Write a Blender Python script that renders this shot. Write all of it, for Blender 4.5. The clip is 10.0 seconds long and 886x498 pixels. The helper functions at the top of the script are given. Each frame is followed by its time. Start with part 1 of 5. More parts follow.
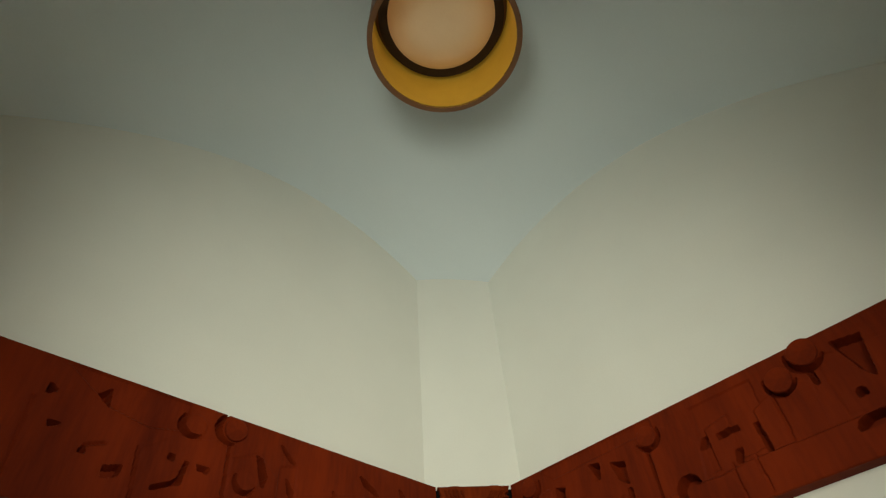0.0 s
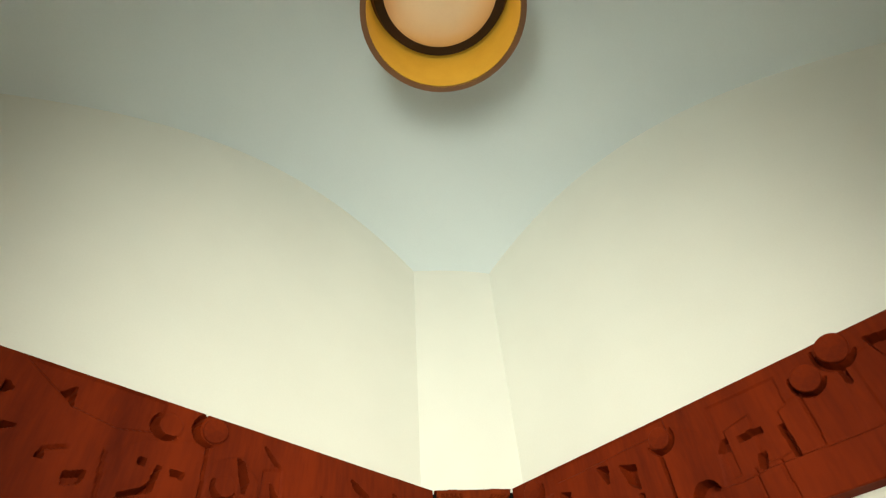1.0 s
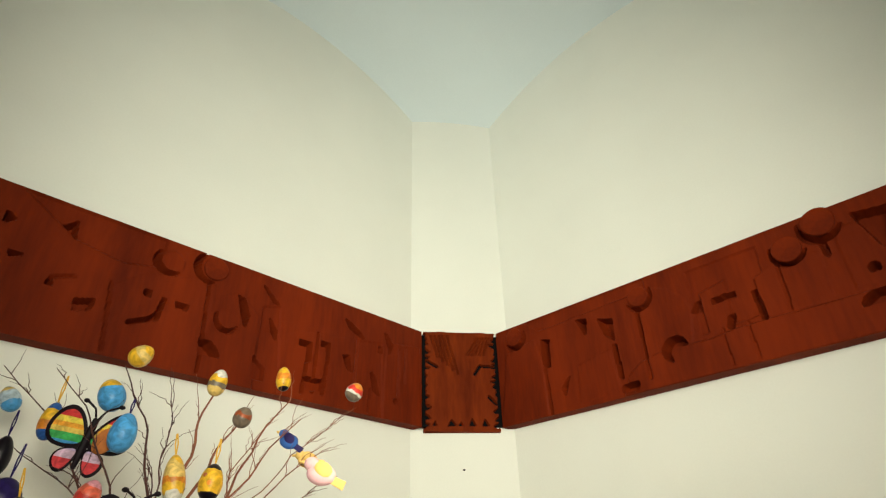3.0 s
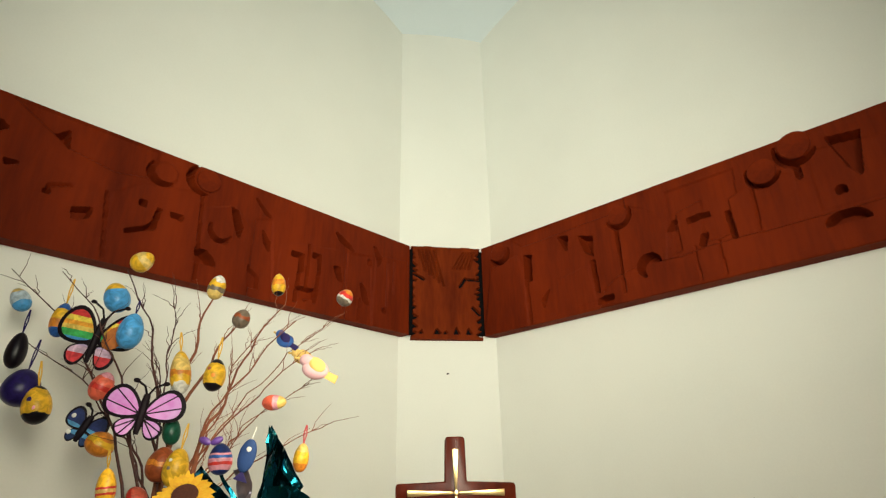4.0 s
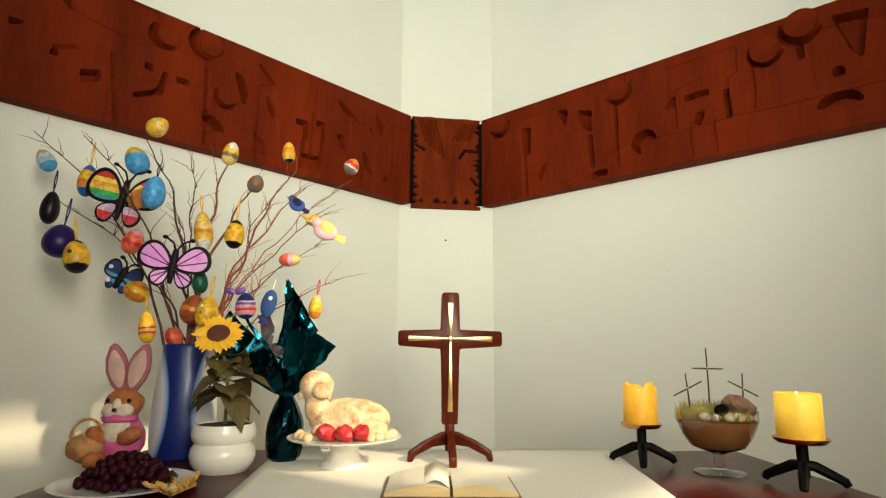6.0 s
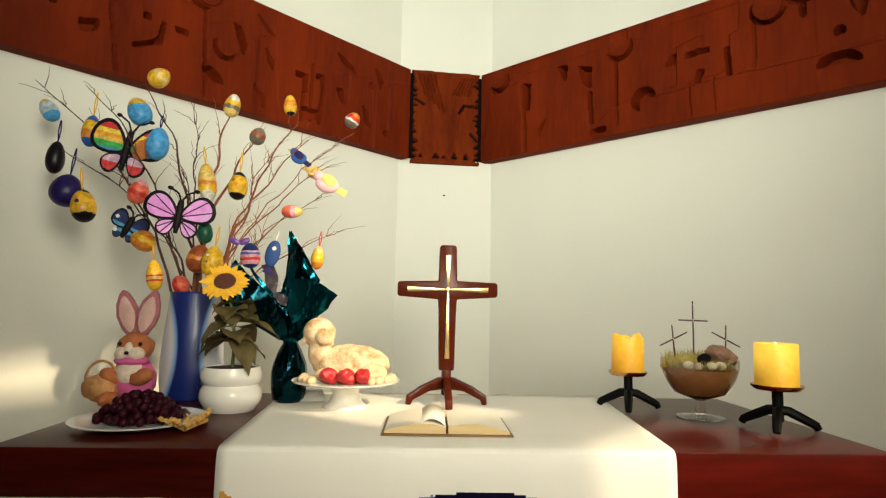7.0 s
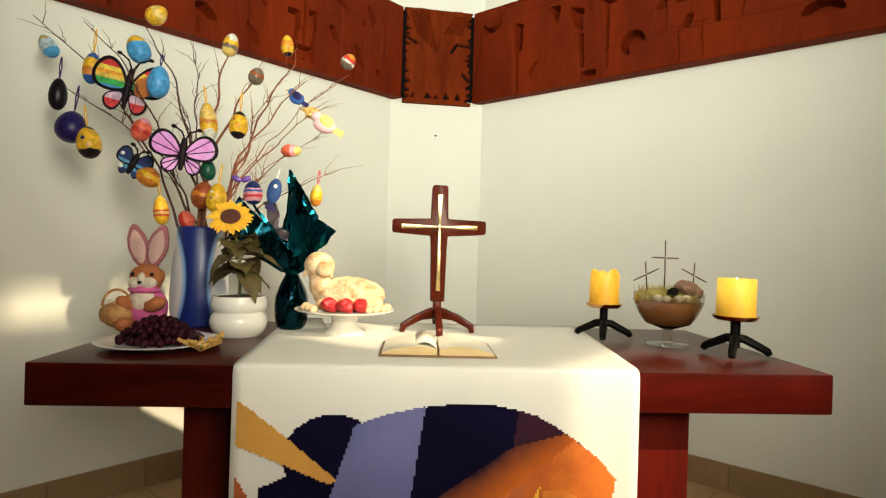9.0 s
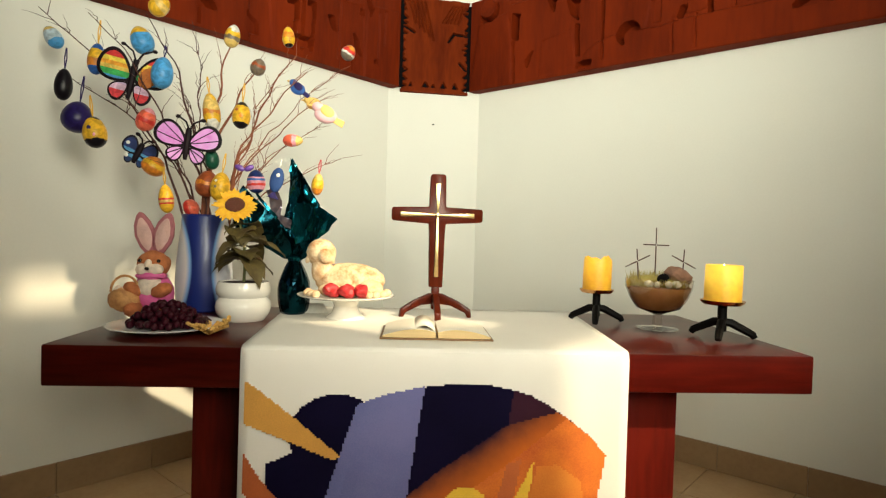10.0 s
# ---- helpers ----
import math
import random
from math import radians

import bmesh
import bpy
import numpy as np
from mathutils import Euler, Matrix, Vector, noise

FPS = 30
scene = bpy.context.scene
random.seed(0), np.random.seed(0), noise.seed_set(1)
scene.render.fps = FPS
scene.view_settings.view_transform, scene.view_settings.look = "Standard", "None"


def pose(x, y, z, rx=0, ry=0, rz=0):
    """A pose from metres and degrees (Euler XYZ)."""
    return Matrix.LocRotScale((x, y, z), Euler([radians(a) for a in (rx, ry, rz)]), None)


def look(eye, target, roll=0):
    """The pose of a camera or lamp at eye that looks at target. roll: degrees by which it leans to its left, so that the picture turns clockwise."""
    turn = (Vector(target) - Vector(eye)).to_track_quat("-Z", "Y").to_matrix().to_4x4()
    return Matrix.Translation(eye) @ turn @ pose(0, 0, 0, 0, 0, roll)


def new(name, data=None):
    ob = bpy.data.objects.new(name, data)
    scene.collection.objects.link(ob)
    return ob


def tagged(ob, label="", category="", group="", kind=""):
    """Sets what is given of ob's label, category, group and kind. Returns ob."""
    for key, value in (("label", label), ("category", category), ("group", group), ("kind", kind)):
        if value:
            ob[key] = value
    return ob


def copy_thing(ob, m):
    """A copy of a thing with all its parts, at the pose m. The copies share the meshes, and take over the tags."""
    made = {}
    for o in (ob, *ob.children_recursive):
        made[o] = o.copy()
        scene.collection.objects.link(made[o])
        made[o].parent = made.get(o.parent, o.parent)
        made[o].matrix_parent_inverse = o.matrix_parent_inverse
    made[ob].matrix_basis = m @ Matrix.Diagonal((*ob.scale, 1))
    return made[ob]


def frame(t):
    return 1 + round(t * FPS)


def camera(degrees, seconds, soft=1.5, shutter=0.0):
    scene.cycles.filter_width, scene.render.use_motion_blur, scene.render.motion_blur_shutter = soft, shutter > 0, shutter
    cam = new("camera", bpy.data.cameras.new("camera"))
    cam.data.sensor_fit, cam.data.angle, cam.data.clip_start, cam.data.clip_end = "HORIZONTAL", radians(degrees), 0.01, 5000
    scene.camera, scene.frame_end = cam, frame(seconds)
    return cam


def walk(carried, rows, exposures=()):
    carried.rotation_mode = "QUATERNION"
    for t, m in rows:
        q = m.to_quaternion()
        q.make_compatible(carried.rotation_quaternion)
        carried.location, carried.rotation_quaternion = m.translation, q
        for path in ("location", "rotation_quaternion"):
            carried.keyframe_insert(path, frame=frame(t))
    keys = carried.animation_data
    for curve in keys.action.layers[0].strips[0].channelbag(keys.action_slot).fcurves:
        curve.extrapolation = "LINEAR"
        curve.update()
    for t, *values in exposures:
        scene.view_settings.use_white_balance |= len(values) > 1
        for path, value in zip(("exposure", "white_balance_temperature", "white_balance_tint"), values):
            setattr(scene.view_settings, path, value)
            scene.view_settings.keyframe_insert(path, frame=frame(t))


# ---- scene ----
# World: the two walls of the corner run along x (at y = 0.1) and along y (at x = 0.1);
# the altar stands across the corner, in its own axes u (to the right), v (to the corner), z.
cam = camera(75.4, 10.0, soft=1.25)
PATH = [
    (0, (-3.237, -2.919, 1.309), (-2.233, -1.977, 2.76), -5.2),
    (0.5, (-3.171, -2.856, 1.408), (-2.159, -1.907, 2.848), -5.1),
    (1, (-3.071, -2.779, 1.47), (-2.059, -1.826, 2.908), -5.0),
    (1.5, (-2.974, -2.712, 1.547), (-1.942, -1.726, 2.948), -4.7),
    (2, (-2.984, -2.712, 1.516), (-1.891, -1.656, 2.816), -4.0),
    (2.5, (-3.036, -2.747, 1.507), (-1.87, -1.615, 2.674), -2.3),
    (4, (-3.132, -2.864, 1.412), (-1.787, -1.609, 2.196), -1.0),
    (4.5, (-3.174, -2.9, 1.416), (-1.787, -1.609, 2.056), -0.5),
    (5, (-3.202, -2.918, 1.406), (-1.787, -1.604, 1.93), -0.3),
    (5.5, (-3.226, -2.946, 1.386), (-1.797, -1.615, 1.818), 0.0),
    (7, (-3.299, -3.01, 1.344), (-1.836, -1.661, 1.546), 1.1),
    (7.5, (-3.32, -3.033, 1.348), (-1.846, -1.687, 1.478), 1.2),
    (8, (-3.359, -3.055, 1.337), (-1.873, -1.719, 1.413), 1.5),
    (8.5, (-3.389, -3.079, 1.334), (-1.895, -1.75, 1.363), 1.6),
    (9, (-3.414, -3.099, 1.33), (-1.915, -1.776, 1.323), 1.7),
    (9.5, (-3.444, -3.122, 1.328), (-1.939, -1.805, 1.296), 1.7),
    (10, (-3.471, -3.143, 1.328), (-1.964, -1.829, 1.279), 1.7),
]
EXPOSURES = [(0.0, -1.08), (0.4, -0.77), (0.8, -0.31), (1.2, -0.03), (1.6, -0.01), (2.5, -0.24), (4.0, -0.40), (5.5, -0.44), (7.5, -0.31), (10.0, -0.19)]
walk(cam, [(t, look(eye, target, roll)) for t, eye, target, roll in PATH], EXPOSURES)

# ---- light ----
SUN_WAY = Vector((-0.12, 0.87, -0.575)).normalized()
world = bpy.data.worlds.new("sky")
scene.world = world
world.use_nodes = True
wn = world.node_tree
sky = wn.nodes.new("ShaderNodeTexSky")
sky.sky_type, sky.sun_disc = "NISHITA", False
sky.sun_elevation = math.asin(-SUN_WAY.z)
sky.sun_rotation = math.atan2(-SUN_WAY.x, -SUN_WAY.y)
wn.links.new(sky.outputs["Color"], wn.nodes["Background"].inputs["Color"])
wn.nodes["Background"].inputs["Strength"].default_value = 0.12


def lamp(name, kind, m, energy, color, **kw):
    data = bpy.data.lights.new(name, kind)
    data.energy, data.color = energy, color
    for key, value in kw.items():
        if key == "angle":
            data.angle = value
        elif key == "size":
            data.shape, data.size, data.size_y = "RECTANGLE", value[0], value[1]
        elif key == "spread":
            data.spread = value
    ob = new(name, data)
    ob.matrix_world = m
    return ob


lamp("sun", "SUN", look((0, 0, 8), Vector((0, 0, 8)) + SUN_WAY), 5.0, (1.0, 0.80, 0.50), angle=radians(1.5))
# area lamps added before the unseen windows: cool to west, warm to south
# narrow spread keeps them on the corner, darkening the outer walls
lamp("corner_fill_west", "AREA", look((-4.1, -3.1, 2.6), (-0.3, -0.4, 4.3)), 38.0, (0.93, 0.98, 0.82), size=(0.9, 1.9), spread=radians(88))
lamp("corner_fill_south", "AREA", look((-3.4, -4.1, 2.3), (-0.45, -0.3, 2.3)), 47.0, (0.97, 0.93, 0.73), size=(0.9, 1.5), spread=radians(88))

# ---- materials ----
def material(name, color, rough=0.6, metal=0.0, dark=None, scale=6.0, fine=60.0, bump=0.15, stretch=(1, 1, 1), emit=None, coat=0.0,
             trans=0.0, amount=0.5, spec=0.5):
    """A surface with stains at one scale and grain at another, in the object's own metres."""
    m = bpy.data.materials.new(name)
    m.use_nodes = True
    t = m.node_tree
    b = t.nodes["Principled BSDF"]
    co = t.nodes.new("ShaderNodeTexCoord")
    mp = t.nodes.new("ShaderNodeMapping")
    mp.inputs["Scale"].default_value = stretch
    t.links.new(co.outputs["Object"], mp.inputs["Vector"])
    n1, n2 = t.nodes.new("ShaderNodeTexNoise"), t.nodes.new("ShaderNodeTexNoise")
    n1.inputs["Scale"].default_value, n1.inputs["Detail"].default_value = scale, 5
    n2.inputs["Scale"].default_value, n2.inputs["Detail"].default_value = fine, 4
    t.links.new(mp.outputs["Vector"], n1.inputs["Vector"])
    t.links.new(mp.outputs["Vector"], n2.inputs["Vector"])
    mix = t.nodes.new("ShaderNodeMix")
    mix.data_type = "RGBA"
    dark = dark or tuple(c * 0.72 for c in color)
    mix.inputs[6].default_value, mix.inputs[7].default_value = (*dark, 1), (*color, 1)
    add = t.nodes.new("ShaderNodeMath")
    add.operation = "MULTIPLY_ADD"
    t.links.new(n2.outputs["Fac"], add.inputs[0])
    add.inputs[1].default_value = 0.4
    t.links.new(n1.outputs["Fac"], add.inputs[2])
    ramp = t.nodes.new("ShaderNodeMapRange")
    ramp.inputs[1].default_value, ramp.inputs[2].default_value = 0.7 - amount * 0.5, 0.7 + amount * 0.25
    t.links.new(add.outputs[0], ramp.inputs[0])
    t.links.new(ramp.outputs[0], mix.inputs[0])
    t.links.new(mix.outputs[2], b.inputs["Base Color"])
    b.inputs["Roughness"].default_value, b.inputs["Metallic"].default_value = rough, metal
    b.inputs["Coat Weight"].default_value, b.inputs["Transmission Weight"].default_value = coat, trans
    b.inputs["Specular IOR Level"].default_value = spec
    if bump:
        bp = t.nodes.new("ShaderNodeBump")
        bp.inputs["Strength"].default_value, bp.inputs["Distance"].default_value = bump, 0.004
        t.links.new(add.outputs[0], bp.inputs["Height"])
        t.links.new(bp.outputs["Normal"], b.inputs["Normal"])
    if emit:
        b.inputs["Emission Color"].default_value, b.inputs["Emission Strength"].default_value = (*emit[0], 1), emit[1]
    return m


def banded(name, stops, axis="Z", low=-1.0, high=1.0, rough=0.35, wave=0.1, waves=9.0):
    """Colour bands along one axis of the object, with wavy hand-painted borders. stops: (place 0..1, colour)."""
    m = bpy.data.materials.new(name)
    m.use_nodes = True
    t = m.node_tree
    b = t.nodes["Principled BSDF"]
    co = t.nodes.new("ShaderNodeTexCoord")
    sep = t.nodes.new("ShaderNodeSeparateXYZ")
    t.links.new(co.outputs["Object"], sep.inputs[0])
    n = t.nodes.new("ShaderNodeTexNoise")
    n.inputs["Scale"].default_value = waves
    t.links.new(co.outputs["Object"], n.inputs["Vector"])
    mr = t.nodes.new("ShaderNodeMapRange")
    mr.inputs[1].default_value, mr.inputs[2].default_value = low, high
    t.links.new(sep.outputs[axis], mr.inputs[0])
    add = t.nodes.new("ShaderNodeMath")
    add.operation = "MULTIPLY_ADD"
    t.links.new(n.outputs["Fac"], add.inputs[0])
    add.inputs[1].default_value = wave
    t.links.new(mr.outputs[0], add.inputs[2])
    sub = t.nodes.new("ShaderNodeMath")
    sub.operation = "SUBTRACT"
    t.links.new(add.outputs[0], sub.inputs[0])
    sub.inputs[1].default_value = wave / 2
    r = t.nodes.new("ShaderNodeValToRGB")
    r.color_ramp.interpolation = "CONSTANT"
    while len(r.color_ramp.elements) < len(stops):
        r.color_ramp.elements.new(0.5)
    for e, (p, c) in zip(r.color_ramp.elements, stops):
        e.position, e.color = p, (*c, 1)
    t.links.new(sub.outputs[0], r.inputs[0])
    # brush marks and thin paint
    brush, tone, mul = t.nodes.new("ShaderNodeTexNoise"), t.nodes.new("ShaderNodeMapRange"), t.nodes.new("ShaderNodeMix")
    brush.inputs["Scale"].default_value, brush.inputs["Detail"].default_value, brush.inputs["Distortion"].default_value = 38.0, 4.0, 1.2
    t.links.new(co.outputs["Object"], brush.inputs["Vector"])
    t.links.new(brush.outputs["Fac"], tone.inputs[0])
    tone.inputs[1].default_value, tone.inputs[2].default_value, tone.inputs[3].default_value, tone.inputs[4].default_value = 0.35, 0.65, 0.55, 1.0
    mul.data_type, mul.blend_type = "RGBA", "MULTIPLY"
    mul.inputs[0].default_value = 1.0
    t.links.new(r.outputs[0], mul.inputs[6])
    t.links.new(tone.outputs[0], mul.inputs[7])
    t.links.new(mul.outputs[2], b.inputs["Base Color"])
    b.inputs["Roughness"].default_value = rough
    b.inputs["Specular IOR Level"].default_value = 0.28
    return m


WALL = material("wall_paint", (0.81, 0.81, 0.75), 0.75, dark=(0.77, 0.77, 0.71), scale=1.2, fine=90, bump=0.12, spec=0.2)
# unseen back walls: brown made dark to cut the bounced light
BACKWALL = material("dark_back_wall", (0.20, 0.15, 0.11), 0.8, dark=(0.15, 0.11, 0.08), scale=2, fine=60, bump=0.3)
# wall paint with the vault's cool shade put into its colour
VAULTSHADE = material("shaded_vault_paint", (0.69, 0.76, 0.78), 0.8, dark=(0.65, 0.72, 0.74), scale=1.0, fine=80, bump=0.1, spec=0.2)
BEAM = material("carved_wood", (0.175, 0.0185, 0.0021), 0.7, dark=(0.066, 0.0062, 0.0011), scale=4, fine=42, bump=0.25, stretch=(1, 1, 0.16), spec=0.08, amount=0.7)
BLOCK = material("pale_carved_wood", (0.165, 0.023, 0.0035), 0.75, dark=(0.075, 0.009, 0.002), scale=6, fine=40, bump=0.4, stretch=(1, 1, 0.2), spec=0.05)
DARKWOOD = material("mahogany", (0.085, 0.0062, 0.0035), 0.28, dark=(0.018, 0.0016, 0.0012), scale=4, fine=50, bump=0.05, stretch=(0.12, 1, 1), coat=0.0, spec=0.10)
LEGWOOD = material("leg_mahogany", (0.115, 0.008, 0.004), 0.33, dark=(0.030, 0.0025, 0.002), scale=4, fine=50, bump=0.05, stretch=(1, 1, 0.12), spec=0.18)
CROSSWOOD = material("cross_wood", (0.080, 0.0105, 0.003), 0.28, dark=(0.026, 0.0035, 0.0015), scale=9, fine=70, bump=0.06, stretch=(1, 1, 0.15), coat=0.04, spec=0.12)
TILE = material("floor_tile", (0.46, 0.30, 0.16), 0.35, dark=(0.36, 0.22, 0.11), scale=3, fine=40, bump=0.05)
GROUT = material("grout", (0.25, 0.18, 0.12), 0.9, bump=0.2)
SKIRT = material("baseboard_tile", (0.33, 0.21, 0.11), 0.4, dark=(0.25, 0.15, 0.08), scale=3, fine=40, bump=0.05)
LINEN = material("white_linen", (0.84, 0.82, 0.77), 0.85, dark=(0.80, 0.78, 0.73), scale=3, fine=240, bump=0.25)
NAVY = material("navy_weave", (0.005, 0.0035, 0.020), 0.9, scale=5, fine=240, bump=0.3, spec=0.06)
LAVENDER = material("lavender_weave", (0.17, 0.17, 0.38), 0.85, dark=(0.11, 0.13, 0.32), scale=4, fine=240, bump=0.3, spec=0.2)
OCHRE = material("ochre_weave", (0.72, 0.36, 0.07), 0.85, scale=4, fine=240, bump=0.3)
RUST = material("rust_weave", (0.5, 0.12, 0.03), 0.85, scale=4, fine=240, bump=0.3)
PLUM = material("plum_weave", (0.030, 0.006, 0.018), 0.85, scale=4, fine=240, bump=0.3, spec=0.2)
ORANGE = material("orange_weave", (0.70, 0.18, 0.016), 0.85, dark=(0.34, 0.035, 0.008), scale=7, fine=240, bump=0.3, amount=0.8)
AMBERWEAVE = material("amber_weave", (0.74, 0.25, 0.03), 0.85, dark=(0.62, 0.16, 0.018), scale=6, fine=240, bump=0.3)
SUNYELLOW = material("yellow_weave", (0.85, 0.55, 0.05), 0.85, scale=4, fine=240, bump=0.3)
BRASS = material("brass_inlay", (0.85, 0.62, 0.28), 0.28, 1.0, scale=12, bump=0.05)
BLACKIRON = material("black_iron", (0.003, 0.0025, 0.0025), 0.5, 0.0, scale=12, bump=0.1, spec=0.1)
COPPER = material("copper_dish", (0.78, 0.40, 0.16), 0.2, 1.0, scale=15, bump=0.1)
WAX = material("candle_wax", (0.74, 0.40, 0.02), 0.5, dark=(0.60, 0.26, 0.01), scale=14, bump=0.12, emit=((1.0, 0.5, 0.05), 0.5))
WAXLIT = material("lit_candle_wax", (0.76, 0.45, 0.025), 0.5, dark=(0.62, 0.30, 0.015), scale=14, bump=0.12, emit=((1.0, 0.62, 0.08), 0.8))
FLAME = material("flame", (1, 0.9, 0.6), 0.5, bump=0, emit=((1.0, 0.85, 0.5), 6.0))
WICK = material("wick", (0.03, 0.02, 0.02), 0.9)
CERAMIC = material("white_ceramic", (0.83, 0.80, 0.74), 0.22, dark=(0.78, 0.75, 0.69), scale=5, bump=0.03, coat=0.3)
PLATE = material("white_porcelain", (0.84, 0.84, 0.86), 0.15, dark=(0.8, 0.8, 0.83), scale=5, bump=0.0, coat=0.4)
SOIL = material("soil", (0.035, 0.018, 0.012), 0.95, scale=40, fine=160, bump=0.9)
STEM = material("green_stem", (0.12, 0.14, 0.04), 0.6, scale=20, bump=0.1)
LEAF = material("wilting_leaf", (0.115, 0.085, 0.022), 0.6, dark=(0.045, 0.028, 0.012), scale=14, fine=90, bump=0.3)
PETAL = material("sunflower_petal", (0.88, 0.50, 0.03), 0.5, dark=(0.8, 0.36, 0.02), scale=30, bump=0.2)
SEEDS = material("sunflower_seeds", (0.10, 0.025, 0.012), 0.8, scale=120, fine=300, bump=0.9)
# lit and shaded copies of one teal foil: light put into the colours
FOILLIT = material("lit_teal_foil", (0.006, 0.15, 0.20), 0.14, 0.95, dark=(0.002, 0.05, 0.085), scale=9, fine=40, bump=0.3)
FOILSHADED = material("shaded_teal_foil", (0.002, 0.034, 0.046), 0.14, 0.95, dark=(0.001, 0.008, 0.014), scale=9, fine=40, bump=0.5)
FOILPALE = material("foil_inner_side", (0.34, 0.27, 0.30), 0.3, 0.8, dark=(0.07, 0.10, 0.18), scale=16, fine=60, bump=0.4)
CAKE = material("sugared_cake", (0.80, 0.62, 0.40), 0.8, dark=(0.58, 0.30, 0.12), scale=18, fine=120, bump=0.8, amount=0.7)
SUGAR = material("icing_sugar", (0.82, 0.66, 0.43), 0.85, dark=(0.44, 0.18, 0.05), scale=26, fine=110, bump=1.0, amount=0.55)
BERRY = material("red_berry", (0.60, 0.025, 0.03), 0.4, dark=(0.30, 0.008, 0.012), scale=45, fine=160, bump=0.5)
GRAPE = material("dark_grape", (0.032, 0.003, 0.008), 0.38, dark=(0.010, 0.001, 0.003), scale=30, bump=0.05, spec=0.1)
STRAW = material("dried_straw", (0.62, 0.36, 0.09), 0.7, scale=40, bump=0.3)
PAGE = material("paper_page", (0.84, 0.80, 0.70), 0.8, dark=(0.80, 0.75, 0.64), scale=4, fine=150, bump=0.05)
PAGEEDGE = material("page_edges", (0.66, 0.50, 0.26), 0.7, dark=(0.5, 0.36, 0.17), scale=8, fine=120, bump=0.4, stretch=(0.1, 0.1, 6))
COVER = material("book_cover", (0.22, 0.11, 0.04), 0.5, scale=20, bump=0.2)
TWIG = material("dark_twig", (0.075, 0.022, 0.016), 0.7, dark=(0.03, 0.010, 0.010), scale=30, fine=160, bump=0.4)
REDTWIG = material("red_twig", (0.24, 0.075, 0.03), 0.65, dark=(0.12, 0.035, 0.018), scale=30, fine=160, bump=0.4)
SAND = material("brown_sand", (0.38, 0.17, 0.06), 0.9, dark=(0.29, 0.12, 0.04), scale=30, fine=260, bump=0.5)
MOSS = material("dry_moss", (0.42, 0.36, 0.09), 0.9, dark=(0.25, 0.17, 0.05), scale=40, bump=0.5)
PEBBLE = material("white_pebble", (0.78, 0.74, 0.62), 0.5, scale=25, bump=0.2)
ROCK = material("brown_rock", (0.24, 0.13, 0.09), 0.85, scale=18, fine=90, bump=0.8)
# near-black that stands in for shade in gaps and holes
SHADEBLACK = material("shade_black", (0.006, 0.005, 0.005), 0.9, spec=0.05)
AMBER = material("amber_shade_inside", (0.74, 0.44, 0.05), 0.45, dark=(0.68, 0.38, 0.04), scale=5, bump=0.05, emit=((1.0, 0.56, 0.05), 0.16))
AMBERDARK = material("amber_shade_outside", (0.20, 0.085, 0.035), 0.4, scale=6, bump=0.05)
LAMPRING = material("dark_lamp_ring", (0.02, 0.008, 0.008), 0.4, scale=8, bump=0.05)
OPAL = material("opal_glass", (0.80, 0.62, 0.40), 0.25, dark=(0.76, 0.57, 0.36), scale=3, bump=0.0, emit=((1.0, 0.66, 0.32), 0.12))
FUR = material("tan_plush", (0.46, 0.15, 0.05), 0.95, dark=(0.28, 0.08, 0.028), scale=40, fine=220, bump=0.8)
FURPALE = material("pale_plush", (0.78, 0.66, 0.55), 0.95, scale=40, fine=220, bump=0.8)
EARPINK = material("ear_lining", (0.66, 0.42, 0.38), 0.9, scale=20, fine=200, bump=0.4)
EAREDGE = material("mauve_plush", (0.38, 0.13, 0.15), 0.95, scale=30, fine=200, bump=0.6)
PINK = material("pink_fabric", (0.66, 0.12, 0.34), 0.8, dark=(0.5, 0.08, 0.24), scale=20, fine=200, bump=0.4)
WICKER = material("wicker", (0.55, 0.28, 0.10), 0.7, dark=(0.33, 0.14, 0.05), scale=60, fine=200, bump=0.9)
EYE = material("dark_bead", (0.01, 0.008, 0.008), 0.15, bump=0)
MAROON = material("maroon_paint", (0.008, 0.004, 0.007), 0.6, scale=20, bump=0.1, spec=0.15)
WINDOWFRAME = material("window_frame", (0.2, 0.1, 0.05), 0.5, bump=0.1)
CARD = material("white_card", (0.85, 0.84, 0.78), 0.7, scale=5, bump=0.05)
RIBBON = material("yellow_ribbon", (0.85, 0.48, 0.05), 0.45, scale=20, bump=0.1)
RIBBONBLUE = material("violet_ribbon", (0.02, 0.014, 0.10), 0.5, scale=20, bump=0.1, spec=0.2)
RIBBONRED = material("red_ribbon", (0.5, 0.05, 0.06), 0.5, scale=20, bump=0.1)


def glow_up(m, height, low, high):
    """Wax that the flame in its top shines through: most near the flame, least at the foot."""
    t = m.node_tree
    co, sep, mr = t.nodes.new("ShaderNodeTexCoord"), t.nodes.new("ShaderNodeSeparateXYZ"), t.nodes.new("ShaderNodeMapRange")
    t.links.new(co.outputs["Object"], sep.inputs[0])
    t.links.new(sep.outputs["Z"], mr.inputs[0])
    mr.inputs[1].default_value, mr.inputs[2].default_value, mr.inputs[3].default_value, mr.inputs[4].default_value = 0.0, height, low, high
    mr.interpolation_type = "SMOOTHSTEP"
    t.links.new(mr.outputs[0], t.nodes["Principled BSDF"].inputs["Emission Strength"])


glow_up(WAX, 0.12, 0.10, 0.55)
glow_up(WAXLIT, 0.12, 0.12, 0.85)


